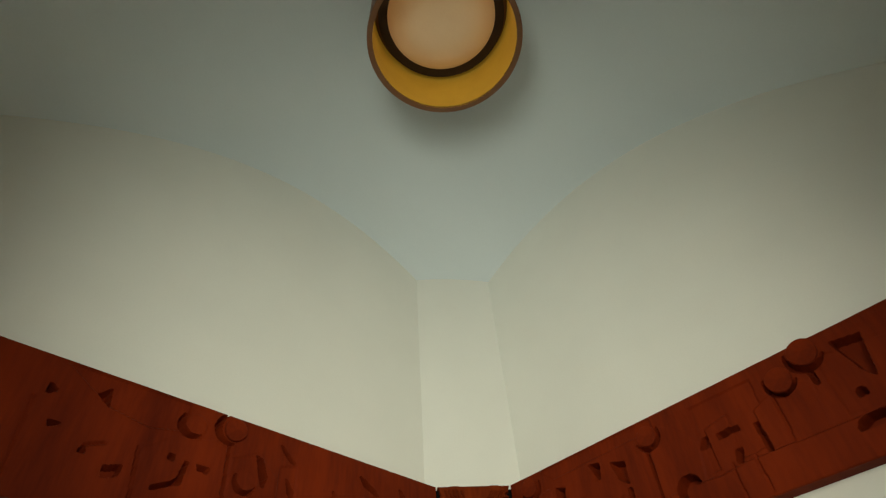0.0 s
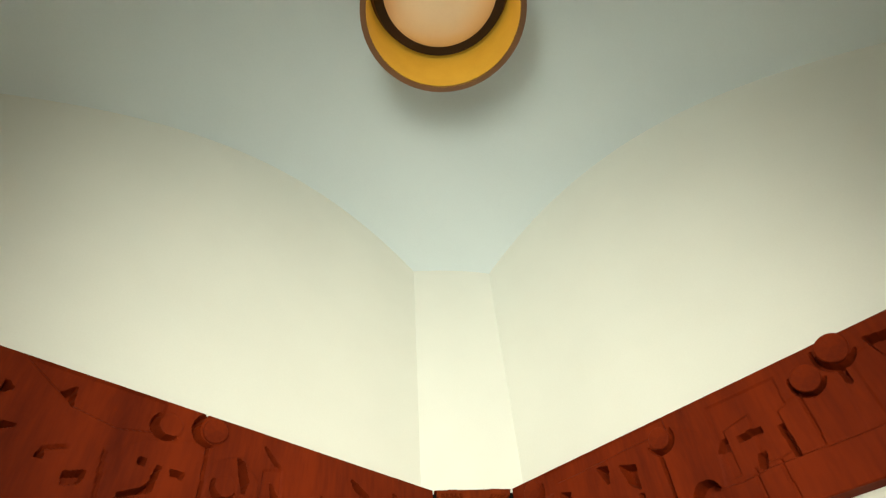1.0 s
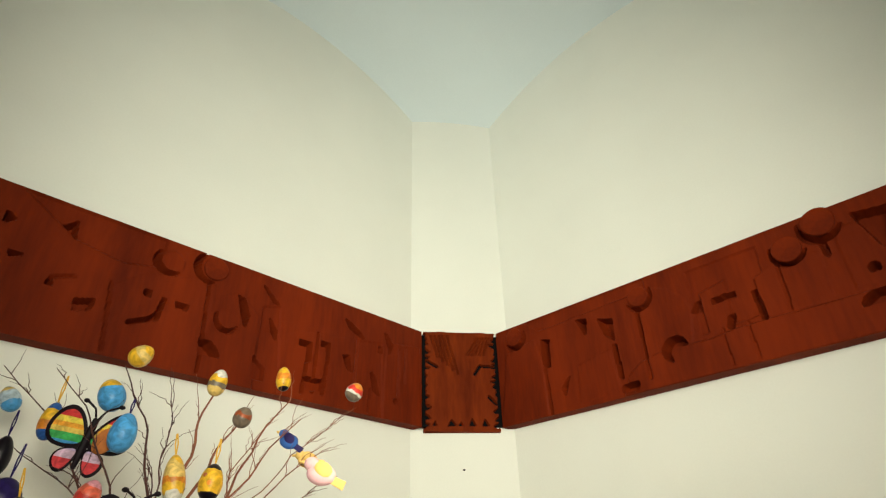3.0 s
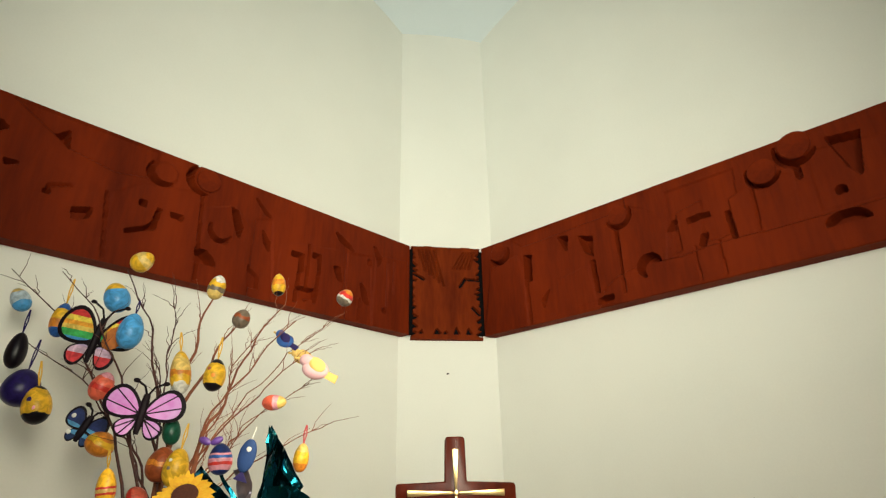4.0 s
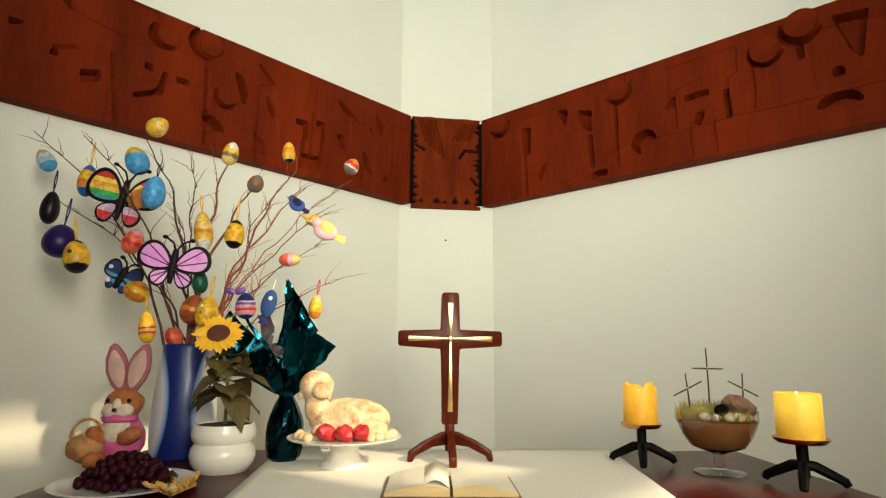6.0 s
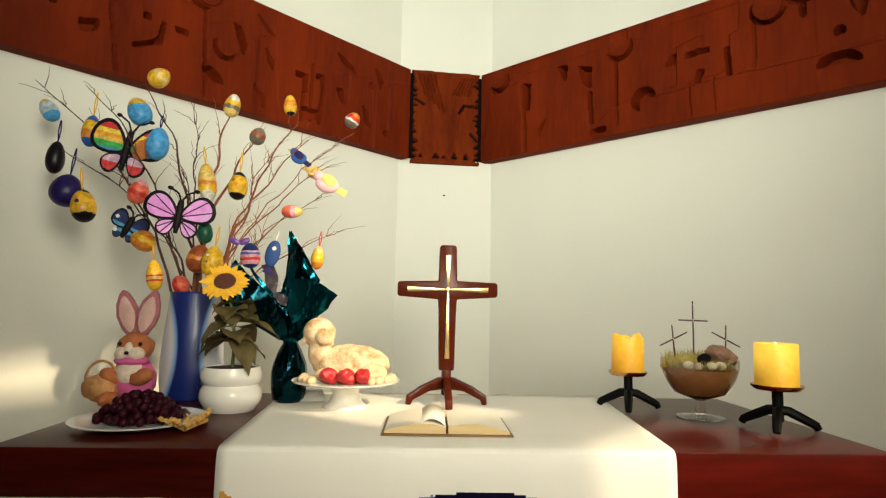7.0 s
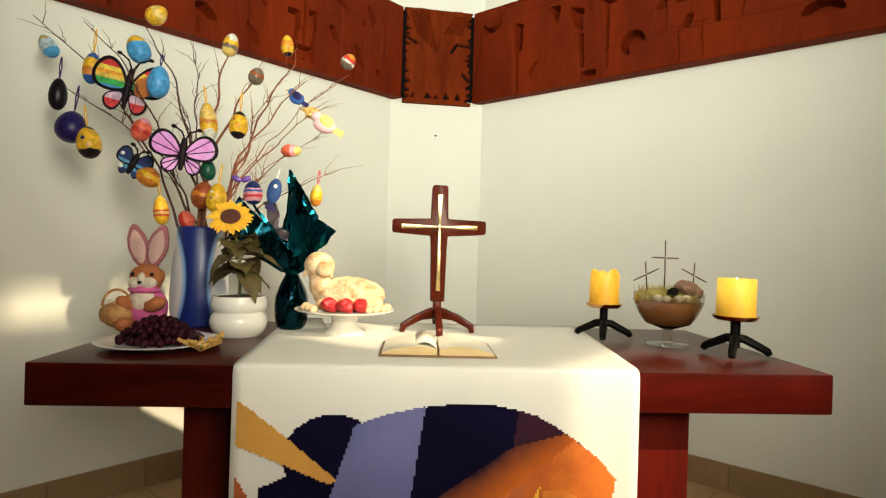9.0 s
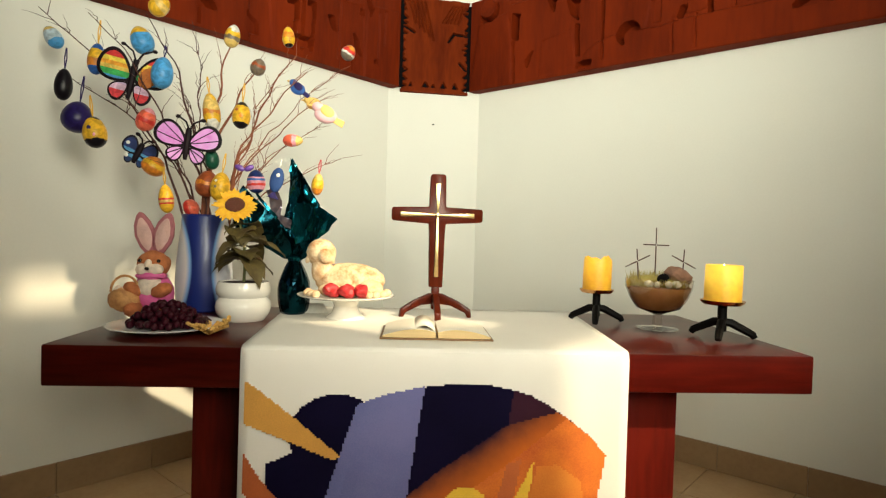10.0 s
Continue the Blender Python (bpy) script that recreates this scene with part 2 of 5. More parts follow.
def slanted_blend(name, first, last, slope, height, width):
    """Colour that passes from first to last across a slanting line, broken by noise."""
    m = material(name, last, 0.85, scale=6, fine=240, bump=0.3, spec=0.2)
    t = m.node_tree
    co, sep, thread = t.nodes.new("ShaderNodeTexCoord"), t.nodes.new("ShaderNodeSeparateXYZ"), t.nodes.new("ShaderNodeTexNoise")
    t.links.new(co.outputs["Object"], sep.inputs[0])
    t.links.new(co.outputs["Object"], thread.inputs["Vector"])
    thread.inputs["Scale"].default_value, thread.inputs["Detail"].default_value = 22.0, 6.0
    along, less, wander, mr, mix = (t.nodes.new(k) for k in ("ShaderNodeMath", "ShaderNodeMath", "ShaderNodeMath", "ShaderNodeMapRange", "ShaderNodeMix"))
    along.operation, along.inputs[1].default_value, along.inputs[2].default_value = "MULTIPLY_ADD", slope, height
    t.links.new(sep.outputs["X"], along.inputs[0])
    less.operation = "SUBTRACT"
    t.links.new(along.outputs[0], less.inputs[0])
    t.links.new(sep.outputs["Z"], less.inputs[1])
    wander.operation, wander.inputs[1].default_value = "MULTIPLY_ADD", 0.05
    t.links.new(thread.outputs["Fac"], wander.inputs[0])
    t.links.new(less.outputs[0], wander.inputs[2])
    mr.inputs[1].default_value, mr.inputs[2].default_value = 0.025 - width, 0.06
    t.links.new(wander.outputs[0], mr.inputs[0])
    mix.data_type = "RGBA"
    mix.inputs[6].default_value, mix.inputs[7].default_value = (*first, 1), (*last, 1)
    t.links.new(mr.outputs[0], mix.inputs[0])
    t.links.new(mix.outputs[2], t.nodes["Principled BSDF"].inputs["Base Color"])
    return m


PLUMORANGE = slanted_blend("plum_orange_blend", (0.022, 0.005, 0.016), (0.60, 0.14, 0.014), 0.68, 0.568, 0.11)


def glass(name, color, rough=0.03):
    m = bpy.data.materials.new(name)
    m.use_nodes = True
    b = m.node_tree.nodes["Principled BSDF"]
    b.inputs["Base Color"].default_value = (*color, 1)
    b.inputs["Roughness"].default_value, b.inputs["Transmission Weight"].default_value, b.inputs["IOR"].default_value = rough, 1.0, 1.45
    return m


GLASS = glass("clear_glass", (0.95, 0.97, 0.96))
SMOKE = glass("clear_bowl_glass", (0.97, 0.93, 0.88))

# ---- building helpers ----
ALTAR = pose(0, 0, 0, 0, 0, -45)
TOP = 0.97
SET_BACK = 0.06  # of the things on the altar


def box(bm, lo, hi, bevel=0.0):
    made = bmesh.ops.create_cube(bm, size=1)["verts"]
    for v in made:
        v.co = Vector([lo[i] + (v.co[i] + 0.5) * (hi[i] - lo[i]) for i in range(3)])
    if bevel:
        edges = list({e for v in made for e in v.link_edges})
        bmesh.ops.bevel(bm, geom=edges, offset=bevel, segments=2, affect="EDGES", profile=0.5)
    return bm


def lathe(bm, profile, seg=32, centre=(0, 0), wob=None, cap=True):
    """Turns (radius, height) round the upright line through centre. wob(angle, height) scales the radius."""
    rings = []
    for r, z in profile:
        ring = []
        for i in range(seg):
            a = 2 * math.pi * i / seg
            k = r * (wob(a, z) if wob else 1)
            ring.append(bm.verts.new((centre[0] + k * math.cos(a), centre[1] + k * math.sin(a), z)))
        rings.append(ring)
    for a, b in zip(rings, rings[1:]):
        for i in range(seg):
            bm.faces.new((a[i], a[(i + 1) % seg], b[(i + 1) % seg], b[i]))
    if cap:
        bm.faces.new(rings[0][::-1])
        bm.faces.new(rings[-1])
    return bm


def tube(bm, pts, radii, seg=6):
    pts = [Vector(p) for p in pts]
    rings = []
    for i, p in enumerate(pts):
        d = (pts[min(i + 1, len(pts) - 1)] - pts[max(i - 1, 0)])
        d = d.normalized() if d.length > 1e-9 else Vector((0, 0, 1))
        side = d.cross(Vector((0.31, 0.94, 0.13))).normalized()
        up = d.cross(side)
        r = radii[i] if isinstance(radii, (list, tuple)) else radii
        rings.append([bm.verts.new(p + r * (math.cos(2 * math.pi * k / seg) * side + math.sin(2 * math.pi * k / seg) * up)) for k in range(seg)])
    for a, b in zip(rings, rings[1:]):
        for k in range(seg):
            bm.faces.new((a[k], a[(k + 1) % seg], b[(k + 1) % seg], b[k]))
    bm.faces.new(rings[0][::-1])
    bm.faces.new(rings[-1])
    return bm


def ball(bm, c, r, m=None, sub=3):
    """An ellipsoid with the radii r."""
    made = bmesh.ops.create_icosphere(bm, subdivisions=sub, radius=1)["verts"]
    turn = m or Matrix.Identity(3)
    for v in made:
        v.co = turn @ Vector((v.co.x * r[0], v.co.y * r[1], v.co.z * r[2])) + Vector(c)
    return made


def prism(bm, outline, y0, y1, bevel=0.0):
    """An outline in x and z, given thickness from y0 (front) to y1 (back)."""
    a = [bm.verts.new((x, y0, z)) for x, z in outline]
    b = [bm.verts.new((x, y1, z)) for x, z in outline]
    n = len(a)
    faces = [bm.faces.new(a), bm.faces.new(b[::-1])]
    for i in range(n):
        faces.append(bm.faces.new((a[i], b[i], b[(i + 1) % n], a[(i + 1) % n])))
    bmesh.ops.recalc_face_normals(bm, faces=faces)
    if bevel:
        bmesh.ops.bevel(bm, geom=list({e for f in faces for e in f.edges}), offset=bevel, segments=2, affect="EDGES", profile=0.5)
    return bm


def mesh_of(name, bm, mats, smooth=True, angle=35):
    me = bpy.data.meshes.new(name)
    bmesh.ops.recalc_face_normals(bm, faces=bm.faces)
    bm.to_mesh(me)
    bm.free()
    for m in mats if isinstance(mats, (list, tuple)) else (mats,):
        me.materials.append(m)
    if smooth:
        me.shade_smooth()
        me.set_sharp_from_angle(angle=radians(angle))
    return me


def part(name, bm, mat, parent, label="", smooth=True, m=None):
    ob = new(name, mesh_of(name, bm, mat, smooth))
    ob.parent = parent
    if m is not None:
        ob.matrix_basis = m
    return tagged(ob, label)


def thing(name, m, label, category, group="", kind=""):
    ob = new(name)
    ob.empty_display_size = 0.05
    ob.matrix_basis = m
    return tagged(ob, label, category, group, kind)


def solo(name, bm, mat, m, label, category, group="", kind="", smooth=True):
    ob = new(name, mesh_of(name, bm, mat, smooth))
    ob.matrix_basis = m
    return tagged(ob, label, category, group, kind)


def on_altar(u, v, z=TOP, turn=0.0):
    return ALTAR @ pose(u, v + SET_BACK, z, 0, 0, turn)


def B():
    return bmesh.new()


# ---- the room ----
CEIL_MID, CEIL_TOP, CEIL_FALL = (-1.65, -1.65), 6.13, 0.20


def ceiling_height(x, y):
    return CEIL_TOP - CEIL_FALL * ((x - CEIL_MID[0]) ** 2 + (y - CEIL_MID[1]) ** 2)


def wall_panel(name, m, label, holes, length, height=6.2, mat=None):
    """A wall 0.25 thick, along its own x, its face at y = 0, with openings (x0, x1, z0, z1) that go through."""
    xs = sorted({0, length, *[h[0] for h in holes], *[h[1] for h in holes]})
    zs = sorted({-0.2, height, *[h[2] for h in holes], *[h[3] for h in holes]})
    bm = B()
    for x0, x1 in zip(xs, xs[1:]):
        for z0, z1 in zip(zs, zs[1:]):
            if not any(h[0] <= x0 and x1 <= h[1] and h[2] <= z0 and z1 <= h[3] for h in holes):
                box(bm, (x0, 0, z0), (x1, 0.25, z1))
    bmesh.ops.remove_doubles(bm, verts=bm.verts, dist=1e-5)
    return solo(name, bm, mat or WALL, m, label, "wall", kind="structure", smooth=False)


wall_panel("wall_north", pose(-4.65, 0.1, 0), "cream plastered wall with a carved wooden frieze", [], 4.21)
wall_panel("wall_east", pose(0.1, -0.36, 0, 0, 0, -90), "cream plastered wall with a carved wooden frieze", [], 4.3)
WEST = [(0.75, 2.45, 1.4, 3.6)]
wall_panel("wall_west", pose(-4.4, -4.65, 0, 0, 0, 90), "unseen back wall with a tall window, darkened to cut bounce", WEST, 4.75, mat=BACKWALL)
# openings sized and placed to shape the sun patches on altar and wall
wall_panel("wall_south", pose(0.35, -4.4, 0, 0, 0, 180), "unseen back wall with four windows, darkened to cut bounce", [(2.14, 2.54, 3.90, 4.36), (3.65, 4.25, 1.4, 2.9), (1.25, 1.95, 1.2, 2.62), (1.48, 2.10, 2.68, 4.4)], 5.0, mat=BACKWALL)
# the narrow wall that cuts the corner off
c0, c1 = Vector((-0.44, 0.1, 0)), Vector((0.1, -0.36, 0))
bm = B()
wdir = (c1 - c0).normalized()
wlen = (c1 - c0).length
box(bm, (0, 0, -0.2), (wlen, 0.25, 6.2))
solo("wall_corner", bm, WALL, Matrix.Translation(c0) @ pose(0, 0, 0, 0, 0, math.degrees(math.atan2(wdir.y, wdir.x))),
     "narrow cream plastered wall across the corner", "wall", kind="structure", smooth=False)

bm = B()
n = 44
grid = [[bm.verts.new((-4.7 + 5.1 * i / n, -4.7 + 5.1 * j / n, ceiling_height(-4.7 + 5.1 * i / n, -4.7 + 5.1 * j / n))) for j in range(n + 1)] for i in range(n + 1)]
for i in range(n):
    for j in range(n):
        bm.faces.new((grid[i][j], grid[i][j + 1], grid[i + 1][j + 1], grid[i + 1][j]))
up = bmesh.ops.extrude_face_region(bm, geom=list(bm.faces))
for v in [g for g in up["geom"] if isinstance(g, bmesh.types.BMVert)]:
    v.co.z += 0.2
solo("ceiling", bm, VAULTSHADE, Matrix.Identity(4), "shallow vaulted plaster ceiling, cool shade put into its grey-blue colour", "ceiling", kind="structure")

bm = B()
box(bm, (-4.65, -4.65, -0.2), (0.35, 0.35, -0.006))
floor = solo("floor", bm, GROUT, Matrix.Identity(4), "tan ceramic tiles with narrow joints", "floor", kind="structure", smooth=False)

# unseen windows behind the camera, invented to shape where sun and daylight fall
for k, (m, w, h) in enumerate(((pose(-4.4, -4.65, 0, 0, 0, 90) @ pose(0.75, 0.17, 1.4), 1.7, 2.2),
                               (pose(0.35, -4.4, 0, 0, 0, 180) @ pose(3.65, 0.17, 1.4), 0.6, 1.5),
                               (pose(0.35, -4.4, 0, 0, 0, 180) @ pose(2.14, 0.17, 3.90), 0.40, 0.46),
                               (pose(0.35, -4.4, 0, 0, 0, 180) @ pose(1.25, 0.17, 1.2), 0.7, 1.42),
                               (pose(0.35, -4.4, 0, 0, 0, 180) @ pose(1.48, 0.17, 2.68), 0.62, 1.72))):
    win = thing("window_%d" % (k + 1), m, "unseen window in a brown frame, placed to shape the light", "window", kind="structure")
    bm = B()
    for lo, hi in (((0, 0, 0), (0.05, 0.05, h)), ((w - 0.05, 0, 0), (w, 0.05, h)), ((0.05, 0, 0), (w - 0.05, 0.05, 0.05)), ((0.05, 0, h - 0.05), (w - 0.05, 0.05, h))):
        box(bm, lo, hi)
    part("window_frame", bm, WINDOWFRAME, win, smooth=False)
    bm = B()
    box(bm, (0.05, 0.02, 0.05), (w - 0.05, 0.028, h - 0.05))
    pane = part("pane", bm, GLASS, win, smooth=False)
    pane.visible_shadow = False

# ---- the carved frieze ----
BEAM_LO, BEAM_HI = 2.44, 3.122


class Relief:
    """The front of a carved timber as a field of depths, over s along the wall and z."""

    def __init__(self, s0, s1, cell=0.006, base=-0.009, lo=BEAM_LO):
        self.s, self.z = np.linspace(s0, s1, int((s1 - s0) / cell) + 1), np.linspace(lo, BEAM_HI, int((BEAM_HI - lo) / cell) + 1)
        self.S, self.Z = np.meshgrid(self.s, self.z, indexing="ij")
        self.h = np.full(self.S.shape, base)

    def inside(self, pts):
        ins = np.zeros(self.S.shape, bool)
        n = len(pts)
        for i in range(n):
            (x0, y0), (x1, y1) = pts[i], pts[(i + 1) % n]
            if y0 != y1:
                ins ^= ((self.Z < y0) != (self.Z < y1)) & (self.S < x0 + (self.Z - y0) * (x1 - x0) / (y1 - y0))
        return ins

    def poly(self, level, *pts):
        self.h[self.inside(pts)] = level

    def sloped(self, level, fall, *pts):
        """A facet that dips along s."""
        ins = self.inside(pts)
        lo = min(p[0] for p in pts)
        self.h[ins] = level + fall * (self.S[ins] - lo)

    def disc(self, level, s, z, r, squash=1.0):
        self.h[((self.S - s) / squash) ** 2 + (self.Z - z) ** 2 < r * r] = level

    def groove(self, depth, width, *pts):
        for (x0, y0), (x1, y1) in zip(pts, pts[1:]):
            d = np.array((x1 - x0, y1 - y0))
            k = np.clip(((self.S - x0) * d[0] + (self.Z - y0) * d[1]) / (d @ d), 0, 1)
            near = (self.S - x0 - k * d[0]) ** 2 + (self.Z - y0 - k * d[1]) ** 2 < width * width
            self.h[near] -= depth

    def crescent(self, depth, s, z, r, ds, dz):
        """The gouge beside a raised round: the round less the same round pushed aside."""
        a = (self.S - s) ** 2 + (self.Z - z) ** 2 < r * r
        b = (self.S - s - ds) ** 2 + (self.Z - z - dz) ** 2 < r * r
        self.h[a & ~b] = -depth

    def mesh(self, name, back):
        """front at y = -h, back at y = back; x runs against s."""
        rough = np.array([[noise.noise(Vector((s * 9, z * 3, 1.7))) for z in self.z[::4]] for s in self.s[::4]])
        rough = np.repeat(np.repeat(rough, 4, 0), 4, 1)[:self.h.shape[0], :self.h.shape[1]]
        h = np.where(self.h < -0.024, -np.minimum(0.088, 1.55 * np.abs(self.h)), self.h) + 0.0015 * rough
        h = (h + np.roll(h, 1, 0) + np.roll(h, 1, 1) + np.roll(np.roll(h, 1, 0), 1, 1)) / 4
        ns, nz = h.shape
        front = np.stack((-self.S, -h, self.Z), -1).reshape(-1, 3)
        idx = np.arange(ns * nz).reshape(ns, nz)
        faces = np.stack((idx[:-1, :-1], idx[:-1, 1:], idx[1:, 1:], idx[1:, :-1]), -1).reshape(-1, 4).tolist()
        ring = list(idx[:, 0]) + list(idx[-1, 1:]) + list(idx[-2::-1, -1]) + list(idx[0, -2:0:-1])
        rim = front[ring].copy()
        rim[:, 1] = back
        start = len(front)
        nr = len(ring)
        for i in range(nr):
            faces.append((int(ring[i]), int(ring[(i + 1) % nr]), start + (i + 1) % nr, start + i))
        faces.append(tuple(range(start, start + nr)))
        me = bpy.data.meshes.new(name)
        me.from_pydata(np.concatenate((front, rim)).tolist(), [], faces)
        me.validate()
        b = bmesh.new()
        b.from_mesh(me)
        bmesh.ops.recalc_face_normals(b, faces=b.faces)
        b.to_mesh(me)
        b.free()
        return me


def raised_disc(parent, s, z, r, out):
    bm = B()
    lathe(bm, [(r, 0.05), (r, -out + 0.004), (r - 0.005, -out), (0.02, -out - 0.001)], 28, wob=lambda a, h: 1 + 0.02 * math.sin(3 * a + s))
    ob = part("carved_disc", bm, BEAM, parent, m=pose(-s, 0, z, -90))
    return ob


def frieze(name, m, relief, label, mat=None):
    ob = new(name, relief.mesh(name, 0.098))
    ob.data.materials.append(mat or BEAM)
    ob.data.shade_smooth()
    ob.data.set_sharp_from_angle(angle=radians(28))
    ob.matrix_basis = m
    return tagged(ob, label, "carved frieze", "carved wall frieze")


# left timber: s runs from the corner along the north wall
r = Relief(0.42, 4.3)
P = r.poly
P(-0.004, (2.45, 2.44), (2.42, 2.80), (2.30, 2.90), (2.05, 2.95), (1.99, 2.93), (1.97, 2.44))
P(-0.008, (2.45, 2.44), (2.47, 2.80), (2.9, 2.86), (3.2, 2.7), (3.2, 2.44))
P(-0.022, (2.64, 2.95), (2.43, 2.91), (2.25, 2.95), (2.25, 3.11), (2.9, 3.11))
P(-0.003, (1.97, 2.44), (1.96, 2.88), (1.80, 2.95), (1.68, 2.85), (1.66, 2.44))
P(-0.018, (1.66, 2.44), (1.66, 2.92), (1.55, 2.95), (1.50, 2.44))
P(-0.006, (1.50, 2.44), (1.48, 2.80), (1.40, 2.84), (1.02, 2.90), (0.98, 2.44))
P(-0.016, (0.98, 2.44), (0.97, 2.90), (0.78, 2.93), (0.76, 2.44))
P(-0.002, (0.76, 2.44), (0.74, 2.95), (0.44, 2.99), (0.42, 2.44))
r.disc(-0.002, 2.20, 3.00, 0.062)
r.crescent(0.045, 2.215, 2.995, 0.074, -0.02, 0.02)
r.crescent(0.05, 2.005, 3.035, 0.085, -0.03, 0.012)
r.disc(0.0, 1.86, 2.77, 0.06)
r.crescent(0.03, 1.865, 2.765, 0.066, -0.01, 0.022)
P(-0.055, (2.71, 3.0), (2.66, 3.045), (2.645, 2.95))
P(-0.05, (2.70, 2.70), (2.685, 2.735), (2.675, 2.695))
r.groove(0.015, 0.006, (2.69, 2.735), (2.60, 2.77))
P(-0.04, (2.575, 2.66), (2.495, 2.685), (2.50, 2.635), (2.565, 2.61))
r.disc(-0.055, 2.28, 2.79, 0.016)
r.groove(0.03, 0.008, (2.33, 2.62), (2.24, 2.665), (2.21, 2.70), (2.20, 2.78))
P(-0.04, (2.23, 2.66), (2.205, 2.67), (2.19, 2.79), (2.205, 2.79))
P(-0.035, (2.14, 2.79), (2.075, 2.785), (2.08, 2.755), (2.13, 2.76))
P(-0.06, (1.985, 2.63), (1.93, 2.63), (1.89, 2.60), (1.865, 2.555), (1.975, 2.555))
r.groove(0.012, 0.006, (2.45, 2.80), (2.41, 2.46))
r.groove(0.016, 0.006, (1.99, 2.95), (1.965, 2.46))
P(-0.05, (2.93, 2.98), (2.89, 2.95), (2.93, 2.92))
P(-0.045, (2.87, 2.80), (2.81, 2.80), (2.86, 2.775))
P(-0.05, (1.815, 2.93), (1.78, 2.925), (1.74, 2.83), (1.755, 2.76), (1.79, 2.84))
P(-0.045, (1.68, 3.05), (1.66, 3.04), (1.56, 2.955), (1.60, 2.965))
P(-0.05, (1.605, 2.86), (1.55, 2.80), (1.55, 2.74), (1.585, 2.78))
P(-0.03, (1.68, 2.62), (1.60, 2.57), (1.60, 2.50), (1.67, 2.50))
P(-0.05, (1.40, 2.785), (1.32, 2.79), (1.32, 2.67), (1.345, 2.67), (1.35, 2.76), (1.40, 2.755))
P(-0.05, (1.25, 2.815), (1.19, 2.82), (1.19, 2.72), (1.21, 2.71), (1.215, 2.79), (1.25, 2.785))
r.groove(0.02, 0.009, (1.34, 2.68), (1.36, 2.48))
r.groove(0.02, 0.009, (1.20, 2.72), (1.22, 2.50))
r.groove(0.02, 0.007, (1.28, 2.86), (1.29, 2.50))
P(-0.04, (1.34, 2.575), (1.20, 2.58), (1.21, 2.515), (1.33, 2.51))
P(-0.05, (1.09, 3.02), (1.05, 2.96), (0.93, 2.915), (0.96, 2.955), (1.04, 3.0))
P(-0.05, (1.09, 2.77), (1.04, 2.775), (1.02, 2.68), (1.055, 2.69))
P(-0.05, (0.865, 2.72), (0.82, 2.69), (0.78, 2.57), (0.835, 2.60))
P(-0.05, (0.76, 3.01), (0.735, 3.0), (0.69, 2.94), (0.72, 2.87), (0.735, 2.93))
r.disc(-0.04, 0.66, 2.56, 0.016)
P(-0.035, (0.80, 2.90), (0.78, 2.90), (0.78, 2.86), (0.80, 2.86))
r.groove(0.012, 0.006, (0.98, 2.90), (1.0, 2.50))
r.groove(0.012, 0.006, (0.86, 2.60), (0.87, 2.46))
r.groove(0.012, 0.006, (0.63, 2.92), (0.64, 2.60))
r.groove(0.012, 0.006, (0.57, 2.95), (0.58, 2.70))
for k in range(7):
    r.groove(0.008, 0.004, (2.95 + 0.17 * k, 2.5 + 0.05 * (k % 3)), (2.97 + 0.17 * k, 2.9))
frieze_left = frieze("carved_frieze", Matrix.Identity(4), r, "red-brown carved wooden frieze board on a plastered wall")
raised_disc(frieze_left, 1.975, 3.045, 0.068, 0.006)

# right timber: s runs from the corner along the east wall, seen in a mirrored field
r = Relief(0.33, 4.3)
P = r.poly
P(-0.002, (0.41, 2.93), (0.66, 2.97), (0.70, 2.79), (0.715, 2.44), (0.33, 2.44))
P(-0.008, (0.73, 2.44), (0.80, 2.95), (1.0, 2.90), (1.2, 2.80), (1.22, 2.44))
P(-0.003, (0.95, 2.45), (0.97, 2.70), (1.20, 2.74), (1.23, 2.5))
P(-0.022, (0.70, 3.02), (1.5, 3.04), (1.5, 3.11), (0.6, 3.11))
P(-0.002, (1.43, 2.50), (1.44, 3.02), (1.52, 3.04), (1.61, 3.0), (1.70, 2.92), (1.74, 2.83), (1.70, 2.62), (1.60, 2.50))
P(-0.02, (1.75, 3.05), (2.15, 3.05), (2.12, 2.68), (1.75, 2.66))
P(-0.006, (1.80, 2.90), (1.95, 2.93), (1.93, 2.66), (1.80, 2.64))
P(-0.006, (2.10, 2.66), (2.09, 2.88), (2.30, 2.96), (2.42, 2.90), (2.40, 2.64))
P(-0.003, (2.5, 2.66), (2.5, 3.0), (2.9, 2.95), (2.95, 2.66))
# the ledge along the foot of the board
r.sloped(0.008, -0.002, (1.25, 2.44), (1.30, 2.55), (1.39, 2.61), (1.55, 2.64), (1.79, 2.625), (1.92, 2.64), (2.18, 2.64), (2.45, 2.635), (2.95, 2.64), (4.3, 2.64), (4.3, 2.44))
r.crescent(0.05, 0.50, 3.02, 0.085, -0.012, 0.03)
P(-0.065, (0.71, 2.95), (0.775, 2.93), (0.765, 2.75), (0.715, 2.75))
P(-0.06, (1.0, 3.0), (1.075, 2.985), (1.055, 2.88))
P(-0.06, (1.155, 2.955), (1.25, 2.925), (1.245, 2.79), (1.19, 2.84))
P(-0.05, (1.225, 2.765), (1.25, 2.755), (1.26, 2.54), (1.235, 2.56))
P(-0.045, (0.83, 2.59), (0.90, 2.655), (0.875, 2.60), (0.85, 2.535))
P(-0.05, (1.245, 2.505), (1.355, 2.50), (1.345, 2.455), (1.24, 2.465))
r.groove(0.02, 0.007, (0.72, 2.75), (0.735, 2.45))
